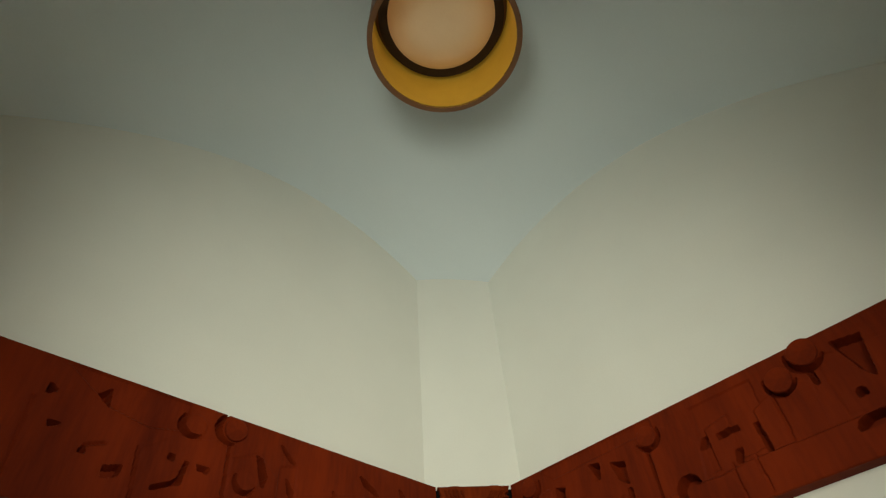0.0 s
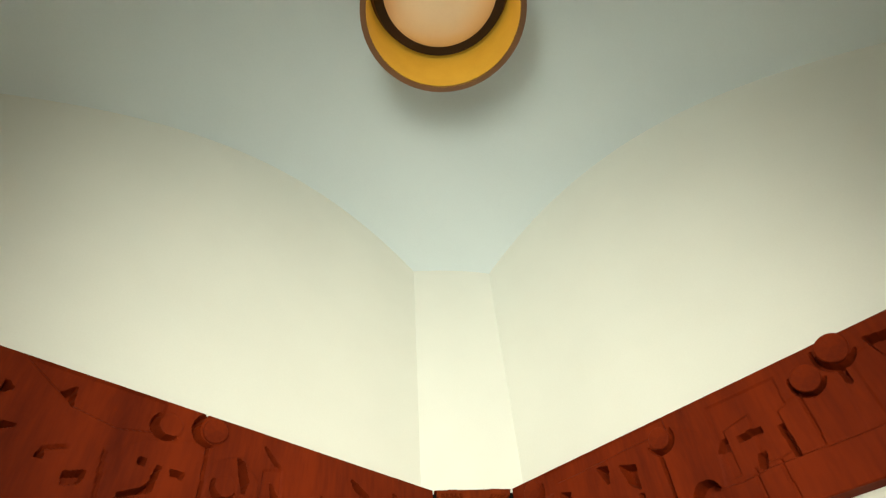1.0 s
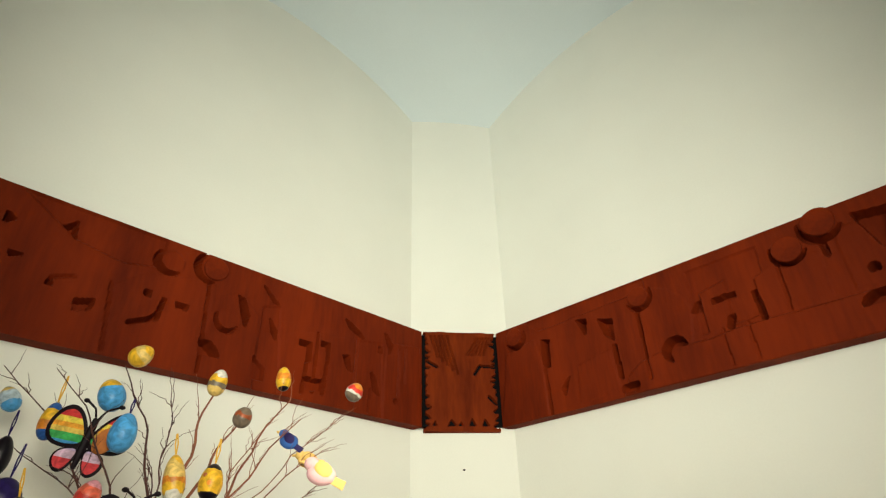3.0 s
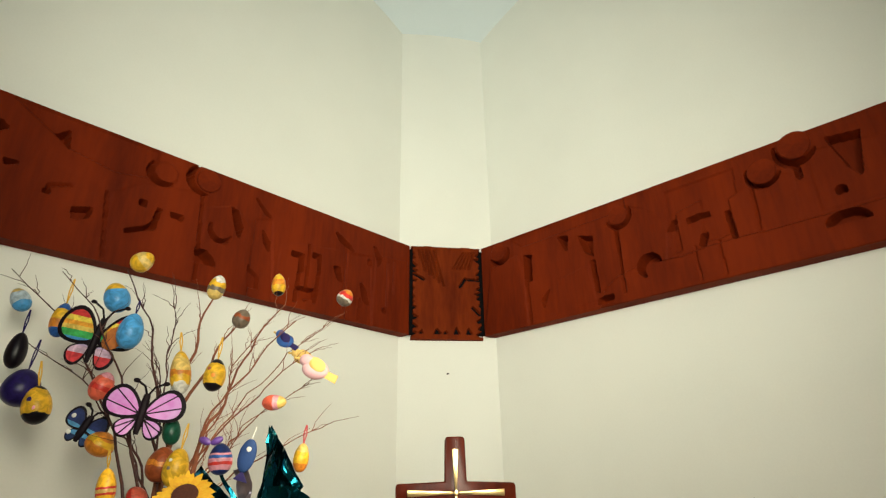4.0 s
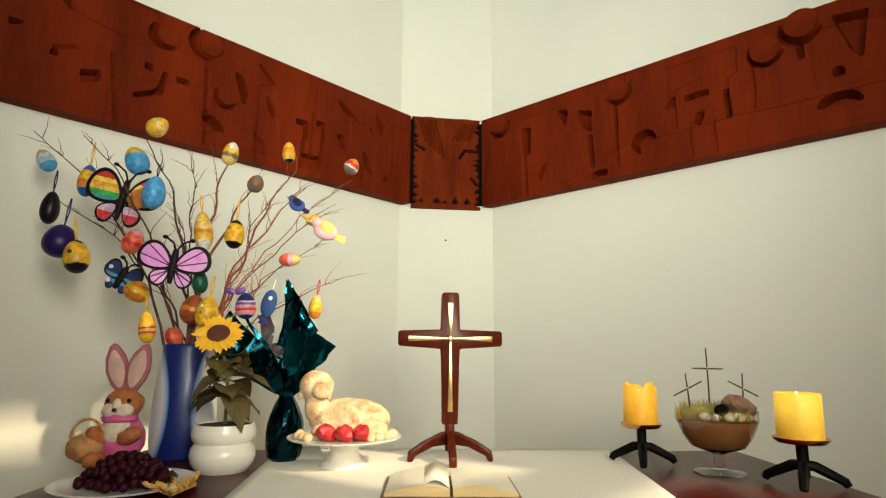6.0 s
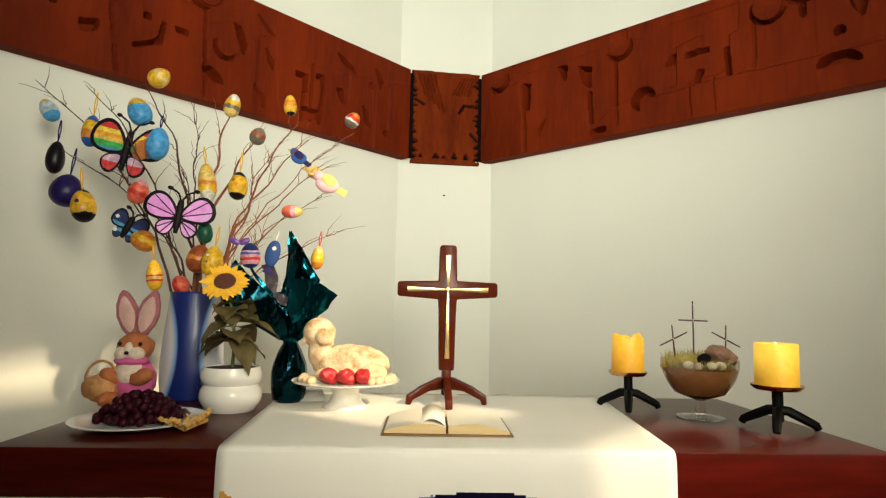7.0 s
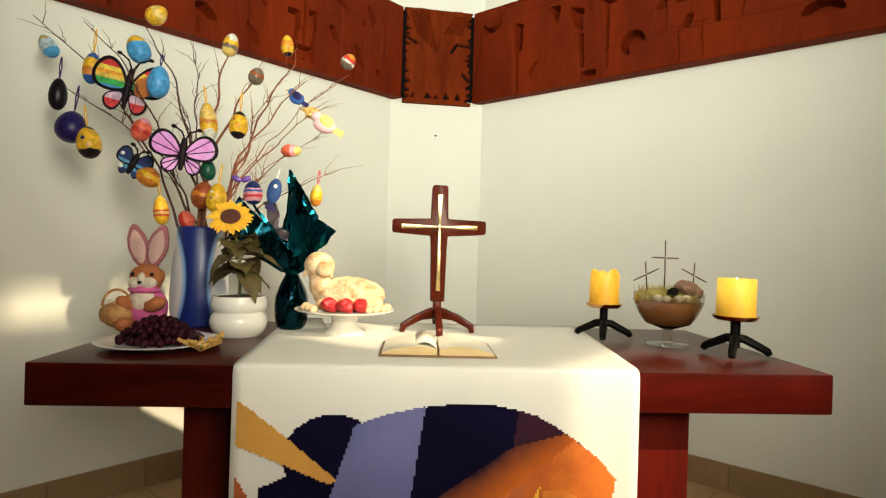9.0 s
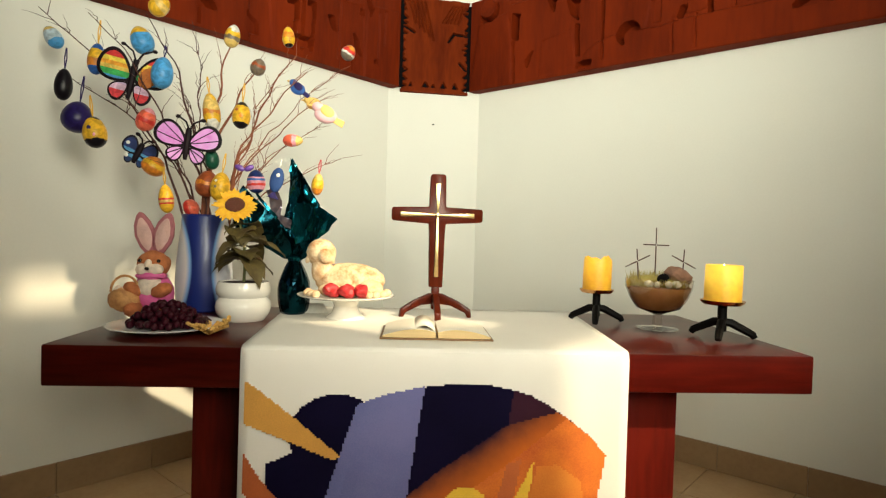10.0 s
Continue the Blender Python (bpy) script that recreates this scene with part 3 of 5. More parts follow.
r.groove(0.02, 0.007, (1.42, 2.93), (1.43, 2.50))
r.crescent(0.045, 1.45, 3.0, 0.085, -0.01, 0.025)
# the dark half-round mouth above the ledge
up_half = ((r.S - 1.60) ** 2 + (r.Z - 2.625) ** 2 < 0.072 ** 2) & ((r.Z > 2.63) | (r.S < 1.575))
r.h[up_half] = -0.07
up_half = ((r.S - 2.59) ** 2 * 0.6 + (r.Z - 2.56) ** 2 < 0.072 ** 2) & (r.Z > 2.57)
r.h[up_half] = -0.07
P(-0.05, (2.06, 2.82), (2.085, 2.82), (2.10, 2.64), (2.075, 2.655))
P(-0.045, (1.92, 2.72), (1.95, 2.725), (1.93, 2.65), (1.90, 2.66))
P(-0.04, (1.77, 2.86), (1.80, 2.86), (1.79, 2.80), (1.74, 2.80))
P(-0.045, (1.86, 2.84), (1.98, 2.85), (1.98, 2.82), (1.86, 2.81))
P(-0.055, (2.60, 3.04), (2.74, 3.02), (2.70, 2.79), (2.66, 2.85))
r.disc(-0.05, 2.60, 2.74, 0.022)
r.crescent(0.045, 2.285, 2.965, 0.085, 0.012, 0.03)
r.crescent(0.045, 2.455, 3.04, 0.098, 0.012, 0.03)
r.groove(0.03, 0.012, (2.44, 2.97), (2.45, 2.88))
r.groove(0.012, 0.006, (1.87, 2.66), (1.875, 2.46))
r.groove(0.012, 0.006, (2.0, 2.66), (2.01, 2.46))
r.groove(0.012, 0.006, (2.22, 2.90), (2.215, 2.66))
r.S = r.S * -1  # mirrored, so that s grows to the viewer's right
frieze_right = frieze("carved_frieze", pose(0, 0, 0, 0, 0, -90), r, "red-brown carved wooden frieze board with raised discs and a ledge")
for s_, z_, rad, out in ((0.495, 3.04, 0.066, 0.004), (1.45, 3.01, 0.064, 0.004), (2.29, 2.975, 0.072, 0.006), (2.465, 3.06, 0.078, 0.007)):
    raised_disc(frieze_right, -s_, z_, rad, out)

# the block that joins them across the corner
b0, b1 = Vector((-0.413, -0.003, 0)), Vector((-0.002, -0.324, 0))
bl = (b1 - b0).length
r = Relief(0.0, bl, cell=0.005, base=-0.004, lo=2.415)
rag = random.Random(5)
for side in (0, 1):
    z0 = 2.43
    while z0 < 3.08:
        d, hh = rag.uniform(0.012, 0.055), rag.uniform(0.012, 0.05)
        e0, e1 = (0.0, d) if side == 0 else (bl, bl - d)
        r.poly(-0.026, (e0, z0), (e1, z0 + hh * rag.uniform(0.1, 0.9)), (e0, z0 + hh))
        z0 += hh * rag.uniform(0.7, 1.6)
r.poly(-0.06, (0, 2.44), (0.010, 2.46), (0.008, 3.11), (0, 3.11))
r.poly(-0.06, (bl, 2.44), (bl - 0.008, 2.46), (bl - 0.010, 3.11), (bl, 3.11))
for k in range(5):
    r.groove(0.014, 0.006, (0.05 + 0.03 * k, 3.09), (0.10 + 0.035 * k, 2.93 - 0.03 * k))
    r.groove(0.014, 0.006, (bl - 0.05 - 0.02 * k, 3.08), (bl - 0.09 - 0.03 * k, 2.95))
    q = 0.06 + 0.085 * k + rag.uniform(-0.02, 0.02)
    r.poly(-0.03, (q, 2.45), (q + rag.uniform(0.02, 0.05), 2.455), (q + 0.02, 2.46 + rag.uniform(0.01, 0.04)))
r.groove(0.03, 0.007, (bl, 2.86), (bl - 0.12, 2.87), (bl - 0.16, 2.81))
r.groove(0.03, 0.007, (bl - 0.02, 2.60), (bl - 0.07, 2.65))
r.groove(0.03, 0.007, (0.02, 2.90), (0.09, 2.86))
r.S = r.S * -1
bdir = b1 - b0
block = frieze("carved_corner_block", Matrix.Translation(b0) @ pose(0, 0, 0, 0, 0, math.degrees(math.atan2(bdir.y, bdir.x))), r,
               "brown carved wooden block with ragged edges across the corner", BLOCK)
bm = B()
for k in range(7):
    x0 = 0.02 + k * 0.072
    hgt = 0.006 + 0.012 * ((k * 3) % 4) / 3
    box(bm, (x0, 0.006, 3.10), (min(x0 + 0.066, bl - 0.015), 0.045, 3.11 + hgt), 0.004)
part("broken_top", bm, BLOCK, block)
# near-black sheet added behind the block, standing in for shade in its gaps
bm = B()
box(bm, (-0.06, 0.028, 2.45), (bl + 0.06, 0.054, 3.105))
part("gap_shade_board", bm, SHADEBLACK, block, "near-black board standing in for the shade in the gaps", smooth=False)

# ---- ceiling lamp ----
lampo = thing("ceiling_lamp", pose(-1.815, -1.795, 0), "amber drum ceiling lamp with dark rim and opal bowl", "lamp")
bm = B()
lathe(bm, [(0.545, 5.42), (0.545, 5.96), (0.535, 5.96), (0.535, 5.42)], 64, cap=False)
part("shade", bm, AMBER, lampo, "glowing amber shade lining")
bm = B()
lathe(bm, [(0.547, 5.405), (0.547, 5.95), (0.556, 5.95), (0.570, 5.405)], 64, cap=False)
part("outer_shade", bm, AMBERDARK, lampo, "dark brown shade outside")
bm = B()
lathe(bm, [(0.533, 5.40), (0.572, 5.40), (0.574, 5.425), (0.533, 5.425)], 64, cap=False)
part("rim", bm, AMBERDARK, lampo, "dark brown rim")
bm = B()
lathe(bm, [(0.41, 5.86), (0.50, 5.86), (0.50, 5.94), (0.41, 5.94)], 64, cap=False)
part("ring", bm, LAMPRING, lampo, "near-black ring")
bm = B()
lathe(bm, [(0.02, 5.70), (0.15, 5.712), (0.28, 5.745), (0.38, 5.80), (0.428, 5.86), (0.428, 5.93)], 64)
part("bowl", bm, OPAL, lampo, "cream opal glass bowl")
bm = B()
lathe(bm, [(0.535, 5.955), (0.535, 6.15)], 48)
part("canopy", bm, AMBERDARK, lampo)

# ---- altar table ----
altar = thing("altar_table", on_altar(-0.095, -2.50, 0), "dark red mahogany altar table with slab legs on a tiled floor", "table")
bm = B()
box(bm, (-1.20, -0.475, TOP - 0.125), (1.20, 0.475, TOP), 0.006)
part("tabletop", bm, DARKWOOD, altar)
for u0, u1 in ((-0.815, -0.48), (0.49, 0.825)):
    bm = B()
    box(bm, (u0, -0.32, 0.0), (u1, 0.32, TOP - 0.126), 0.006)
    part("leg", bm, LEGWOOD, altar)
bm = B()
box(bm, (-0.48, -0.05, 0.25), (0.49, 0.05, 0.40), 0.005)
part("stretcher", bm, LEGWOOD, altar)

# ---- altar cloth, over the top and down the front ----
cloth = thing("altar_cloth", on_altar(0, -SET_BACK, 0), "white linen altar cloth with a woven abstract pattern on its front", "cloth")
CLOTH_L, CLOTH_R = -0.712, 0.486
bm = B()
nu, path = 40, []
for i in range(15):
    path.append((-1.97 - 0.925 * i / 14, TOP + 0.004))
path += [(-2.912, TOP + 0.002), (-2.921, TOP - 0.006), (-2.924, TOP - 0.02)]
for i in range(1, 25):
    path.append((-2.925, TOP - 0.02 - 0.03 * i))
rows = []
for j, (v, z) in enumerate(path):
    row = []
    drop = max(0.0, TOP - z)
    for i in range(nu + 1):
        k = i / nu
        back = max(0.0, (v + 2.92) / 0.95)
        u = (CLOTH_L - 0.045 * back) * (1 - k) + (CLOTH_R + 0.09 * back) * k
        sag = drop * (0.010 * math.sin(u * 9 + 1) + 0.006 * math.sin(u * 23)) + drop * 0.006
        lift = 0.0012 * noise.noise(Vector((u * 7, v * 7, 0)))
        row.append(bm.verts.new((u, v - abs(sag), z + (lift if drop < 0.001 else 0))))
    rows.append(row)
for a, b in zip(rows, rows[1:]):
    for i in range(nu):
        bm.faces.new((a[i], a[i + 1], b[i + 1], b[i]))
body = part("cloth", bm, LINEN, cloth)
sol = body.modifiers.new("thick", "SOLIDIFY")
sol.thickness, sol.offset = 0.003, 1.0


def woven(name, mat, outline, layer, label):
    """A woven patch on the hanging front, stepped along its edge like the weave, following the cloth's folds."""
    cell, n = 0.006, len(outline)
    bm = B()
    for row in range(int(min(z for x, z in outline) / cell), int(max(z for x, z in outline) / cell) + 1):
        z0 = row * cell
        mid, cuts = z0 + cell / 2, []
        for i in range(n):
            (ax, az), (bx, bz) = outline[i], outline[(i + 1) % n]
            if (az > mid) != (bz > mid):
                cuts.append(round((ax + (bx - ax) * (mid - az) / (bz - az)) / cell) * cell)
        cuts.sort()
        for x0, x1 in zip(cuts[::2], cuts[1::2]):
            k = max(1, round((x1 - x0) / 0.04))
            low = [bm.verts.new((x0 + (x1 - x0) * q / k, 0, z0)) for q in range(k + 1)]
            high = [bm.verts.new((x0 + (x1 - x0) * q / k, 0, z0 + cell)) for q in range(k + 1)]
            if x1 - x0 > 0.002:
                for q in range(k):
                    bm.faces.new((low[q], low[q + 1], high[q + 1], high[q]))
    for v in bm.verts:
        drop = TOP - v.co.z
        sag = drop * (0.010 * math.sin(v.co.x * 9 + 1) + 0.006 * math.sin(v.co.x * 23)) + drop * 0.006
        v.co.y = -2.9295 - abs(sag) - 0.0012 * layer
    up = bmesh.ops.extrude_face_region(bm, geom=list(bm.faces))
    for v in [g for g in up["geom"] if isinstance(g, bmesh.types.BMVert)]:
        v.co.y += 0.001
    return part(name, bm, mat, body, label, smooth=False)


def arc(cx, cz, rx, rz, a0, a1, n=14):
    return [(cx + rx * math.cos(radians(a0 + (a1 - a0) * i / n)), cz + rz * math.sin(radians(a0 + (a1 - a0) * i / n))) for i in range(n + 1)]


woven("woven_patch", NAVY, arc(-0.42, 0.71, 0.145, 0.125, 205, 25, 14) + [(-0.36, 0.30), (-0.60, 0.30), (-0.635, 0.45), (-0.63, 0.62)], 1, "navy woven patch")
woven("woven_patch", NAVY, [(-0.175, 0.858), (-0.09, 0.868), (-0.02, 0.872), (0.05, 0.868), (0.12, 0.854), (0.10, 0.70), (0.03, 0.28), (-0.26, 0.28)], 2, "navy woven patch")
woven("woven_patch", PLUM, [(0.05, 0.868), (0.12, 0.854), (0.176, 0.838), (0.235, 0.806), (0.285, 0.773), (0.36, 0.715), (0.30, 0.60), (0.12, 0.28), (-0.04, 0.28)], 1, "plum woven patch")
woven("woven_patch", LAVENDER, [(-0.36, 0.805), (-0.28, 0.835), (-0.155, 0.863), (-0.175, 0.72), (-0.205, 0.50), (-0.24, 0.28), (-0.52, 0.28), (-0.45, 0.52)], 3, "lavender woven band")
woven("woven_patch", PLUMORANGE, [(0.291, 0.768), (0.262, 0.785), (0.10, 0.745), (0.0, 0.675), (-0.12, 0.590), (-0.205, 0.520), (-0.24, 0.28), (0.10, 0.28), (0.30, 0.60), (0.359, 0.716)], 3, "band passing from plum to orange")
woven("woven_patch", ORANGE, [(0.291, 0.766), (0.205, 0.700), (0.120, 0.634), (0.011, 0.557), (-0.09, 0.49), (-0.14, 0.40), (-0.13, 0.28), (0.33, 0.28), (0.394, 0.514), (0.418, 0.655), (0.359, 0.716)], 4, "orange woven patch")
woven("woven_patch", AMBERWEAVE, [(0.201, 0.616), (0.264, 0.622), (0.338, 0.572), (0.352, 0.514), (0.30, 0.28), (0.12, 0.28), (0.178, 0.514)], 5, "amber woven patch")
woven("woven_patch", RUST, [(0.105, 0.625), (0.150, 0.640), (0.128, 0.52), (0.06, 0.28), (0.0, 0.28), (0.07, 0.50)], 5, "rust woven patch")
woven("woven_patch", SUNYELLOW, arc(-0.02, 0.45, 0.085, 0.105, 180, 0) + [(0.06, 0.30), (-0.10, 0.30)], 6, "yellow woven disc")
woven("woven_patch", SUNYELLOW, [(0.190, 0.635), (0.185, 0.571), (0.166, 0.50), (0.10, 0.36), (0.06, 0.36), (0.12, 0.50), (0.158, 0.571)], 6, "yellow woven flame")
woven("woven_patch", OCHRE, [(-0.698, 0.875), (-0.66, 0.85), (-0.55, 0.765), (-0.405, 0.645), (-0.43, 0.635), (-0.56, 0.69), (-0.698, 0.745)], 4, "ochre woven ray")
woven("woven_patch", RUST, [(-0.698, 0.66), (-0.64, 0.57), (-0.55, 0.47), (-0.53, 0.42), (-0.62, 0.44), (-0.698, 0.54)], 4, "rust woven ray")

# ---- standing cross ----
cross = thing("altar_cross", on_altar(-0.092, -2.265, TOP + 0.007, 2), "dark red wooden standing cross with brass inlay on three feet", "cross")
bm = B()
prism(bm, [(-0.029, 0.135), (-0.0335, 0.36), (-0.036, 0.408), (-0.19, 0.418), (-0.196, 0.425), (-0.196, 0.468), (-0.19, 0.475), (-0.036, 0.480), (-0.033, 0.612), (-0.027, 0.62),
           (0.027, 0.62), (0.033, 0.612), (0.036, 0.480), (0.19, 0.475), (0.196, 0.468), (0.196, 0.425), (0.19, 0.418), (0.036, 0.408), (0.0335, 0.36), (0.029, 0.135)], -0.022, 0.022, 0.005)
part("upright", bm, CROSSWOOD, cross, m=pose(0, 0, -0.010))
for pts, lab in (([(-0.004, 0.455), (-0.0105, 0.58), (0.0105, 0.58), (0.004, 0.455)], ""), ([(-0.004, 0.436), (-0.0095, 0.18), (0.0095, 0.18), (0.004, 0.436)], ""),
                 ([(-0.010, 0.4415), (-0.158, 0.435), (-0.158, 0.456), (-0.010, 0.4495)], ""), ([(0.010, 0.4415), (0.158, 0.435), (0.158, 0.456), (0.010, 0.4495)], "")):
    bm = B()
    prism(bm, pts, -0.0265, -0.02, 0.0012)
    part("inlay", bm, BRASS, cross, "polished brass inlay", m=pose(0, 0, -0.010))
bm = B()
prism(bm, [(0, 0.433), (0.010, 0.4455), (0, 0.458), (-0.010, 0.4455)], -0.029, -0.02, 0.002)
part("centre_stud", bm, BRASS, cross, "brass stud", m=pose(0, 0, -0.010))
bm = B()
box(bm, (-0.017, -0.017, 0.03), (0.017, 0.017, 0.14), 0.005)
part("stem", bm, CROSSWOOD, cross)
for ang in (195, 345, 270):
    bm = B()
    prism(bm, [(0.0, 0.055), (0.0, 0.10), (0.03, 0.098), (0.10, 0.068), (0.155, 0.035), (0.16, 0.0), (0.142, 0.0), (0.135, 0.018), (0.07, 0.048)], -0.013, 0.013, 0.004)
    part("foot", bm, CROSSWOOD, cross, m=pose(0, 0, 0, 0, 0, ang))

# ---- open book ----
book = thing("open_book", on_altar(-0.112, -2.715, TOP + 0.008, -1), "thick open book lying on the white altar cloth", "book")
bm = B()
box(bm, (-0.19, -0.135, 0), (0.19, 0.135, 0.005), 0.002)
part("cover", bm, COVER, book, "brown leather cover")


def page_block(sign):
    bm = B()
    n = 12
    prof = []
    for i in range(n + 1):
        k = i / n
        prof.append((sign * (0.004 + 0.176 * k), 0.012 + 0.026 * math.sin(math.pi * min(1, 0.12 + k * 0.9)) ** 0.7 * (1 - 0.35 * k)))
    lo = [(x, 0.006) for x, z in prof]
    for y0, y1 in ((-0.127, 0.127),):
        front_t = [bm.verts.new((x, y0, z)) for x, z in prof]
        front_b = [bm.verts.new((x, y0, z)) for x, z in lo]
        back_t = [bm.verts.new((x, y1, z)) for x, z in prof]
        back_b = [bm.verts.new((x, y1, z)) for x, z in lo]
        for i in range(n):
            f = bm.faces.new((front_t[i], front_t[i + 1], back_t[i + 1], back_t[i]))
            f.material_index = 0
            for q in ((front_b[i], front_b[i + 1], front_t[i + 1], front_t[i]), (back_t[i], back_t[i + 1], back_b[i + 1], back_b[i]), (front_b[i], back_b[i], back_b[i + 1], front_b[i + 1])):
                bm.faces.new(q).material_index = 1
        for i in (0, n):
            bm.faces.new((front_b[i], front_t[i], back_t[i], back_b[i])).material_index = 1
    return bm


for sign in (-1, 1):
    part("page_block", page_block(sign), [PAGE, PAGEEDGE], book, "cream pages with gilt edges")
# one leaf lifting beside the fold
bm = B()
lv = [[bm.verts.new((-0.004 - 0.085 * k / 8, y, 0.02 + 0.028 * math.sin(math.pi * k / 8 * 0.9 + 0.25))) for k in range(9)] for y in (-0.126, 0.126)]
for k in range(8):
    bm.faces.new((lv[0][k], lv[0][k + 1], lv[1][k + 1], lv[1][k]))
leafo = part("lifted_page", bm, PAGE, book)
leafo.modifiers.new("thick", "SOLIDIFY").thickness = 0.0006

# ---- candles on tripod stands ----
def candle(u, v, r, h, lit, turn, label):
    stand = thing("candle_stand", on_altar(u, v, TOP, turn), "black iron tripod candle stand with a copper dish", "candle stand", "candle stands on the altar")
    bm = B()
    lathe(bm, [(0.0165, 0.03), (0.0165, 0.131)], 16)
    part("stem", bm, BLACKIRON, stand)
    for ang in (135, 345, 240):
        bm = B()
        pts = [(0, 0, 0.066), (0.03, 0, 0.063), (0.075, 0, 0.040), (0.105, 0, 0.024), (0.112, 0, 0.0115)]
        tube(bm, pts, [0.016, 0.016, 0.015, 0.014, 0.0115], 8)
        part("leg", bm, BLACKIRON, stand, m=pose(0, 0, 0, 0, 0, ang))
    bm = B()
    lathe(bm, [(0.012, 0.129), (r * 1.0, 0.130), (r * 1.16, 0.139), (r * 1.2, 0.146), (r * 1.13, 0.146), (r * 0.95, 0.137), (0.01, 0.137)], 40, wob=lambda a, z: 1 + 0.015 * math.sin(5 * a))
    part("dish", bm, COPPER, stand, "copper dish")
    can = thing("candle", on_altar(u, v, TOP + 0.138, turn), label, "candle", "candles on the altar")
    bm = B()
    if lit:
        lathe(bm, [(r, 0.0), (r, h * 0.4), (r * 0.99, h - 0.004), (r * 0.96, h), (r * 0.84, h - 0.003), (r * 0.72, h - 0.022), (0.004, h - 0.028)], 40,
              wob=lambda a, z: 1 + 0.012 * math.sin(3 * a + 20 * z))
    else:
        prof = [(r, 0.0), (r * 0.99, h * 0.5), (r * 0.98, h - 0.012), (r * 0.93, h), (r * 0.80, h - 0.012), (r * 0.70, h - 0.035), (0.004, h - 0.04)]
        lathe(bm, prof, 40, wob=lambda a, z: 1 + 0.015 * math.sin(3 * a + 20 * z))
        for v_ in bm.verts:
            if v_.co.z > h - 0.014:
                a = math.atan2(v_.co.y, v_.co.x)
                v_.co.z += 0.007 * math.sin(4 * a + 1.0) + 0.006 * math.sin(7 * a)
    part("wax", bm, WAXLIT if lit else WAX, can)
    bm = B()
    tube(bm, [(0, 0, h - 0.035), (0.001, 0, h - 0.015)], 0.0015, 6)
    part("wick", bm, WICK, can, "charred wick")
    bm = B()
    f0 = h - 0.018 if lit else h - 0.034
    lathe(bm, [(0.001, f0), (0.004, f0 + 0.007), (0.0035, f0 + 0.014), (0.0008, f0 + 0.022)], 12)
    part("flame", bm, FLAME, can, "small bright flame")
    return can


candle(0.60, -2.33, 0.060, 0.140, False, 10, "yellow pillar candle with a melted rim on its stand")
candle(0.960, -2.68, 0.065, 0.140, True, -5, "glowing yellow pillar candle on its stand")

# ---- goblet garden ----
gob = thing("glass_goblet", on_altar(0.812, -2.462, TOP), "clear glass goblet filled with brown sand", "goblet")
bm = B()
lathe(bm, [(0.002, 0.0), (0.080, 0.0), (0.082, 0.003), (0.05, 0.007), (0.019, 0.012), (0.017, 0.060), (0.03, 0.066), (0.085, 0.086), (0.1126, 0.125), (0.1302, 0.170), (0.1320, 0.205),
           (0.1294, 0.205), (0.1276, 0.170), (0.1100, 0.127), (0.083, 0.089), (0.03, 0.070), (0.002, 0.069)], 48, cap=False)
part("bowl", bm, SMOKE, gob, "clear glass")
bm = B()
lathe(bm, [(0.003, 0.0695), (0.03, 0.0705), (0.0815, 0.0900), (0.1085, 0.128), (0.1255, 0.168), (0.1260, 0.172), (0.003, 0.180)], 48)
part("sand", bm, SAND, gob, "brown sand")
garden = thing("garden_moss", on_altar(0.812, -2.462, TOP + 0.176), "dry yellow moss round a small tomb in the goblet", "moss", kind="stuff")
rng = random.Random(4)
bm = B()
for k in range(1100):
    a, q = rng.uniform(0, 6.283), 0.116 * math.sqrt(rng.random())
    if q < 0.05 and -2.4 < a - math.pi * 1.5 < -5:
        continue
    x, y = q * math.cos(a), q * math.sin(a)
    hh = rng.uniform(0.014, 0.040) + (0.026 if y > 0.01 else 0)
    b0_ = Vector((x, y, 0.001))
    tip = b0_ + Vector((rng.uniform(-0.018, 0.018), rng.uniform(-0.018, 0.018), hh))
    sd = Vector((rng.uniform(-1, 1), rng.uniform(-1, 1), 0)).normalized() * 0.0022
    vs = [bm.verts.new(b0_ - sd), bm.verts.new(b0_ + sd), bm.verts.new(tip)]
    bm.faces.new(vs)
ball(bm, (-0.02, 0.05, 0.0), (0.10, 0.06, 0.042), sub=3)
part("moss", bm, MOSS, garden)
bm = B()
made = ball(bm, (0, 0, 0), (0.062, 0.045, 0.030), sub=3)
for v in made:
    v.co *= 1 + 0.22 * noise.noise(v.co * 40)
solo("rock", bm, ROCK, on_altar(0.880, -2.492, TOP + 0.222, 20) @ pose(0, 0, 0, 0, 22, 0), "flat brown rock over a small tomb in the moss", "rock", smooth=False)
# solid plug: the tomb opening's shade is put into its colour
bm = B()
lathe(bm, [(0.021, -0.01), (0.021, 0.012), (0.004, 0.024)], 16)
solo("tomb_shade_plug", bm, SHADEBLACK, on_altar(0.799, -2.527, TOP + 0.208) @ pose(0, 0, 0, 75, 0, 0), "near-black plug painted as the shade of a small tomb opening", "tomb")
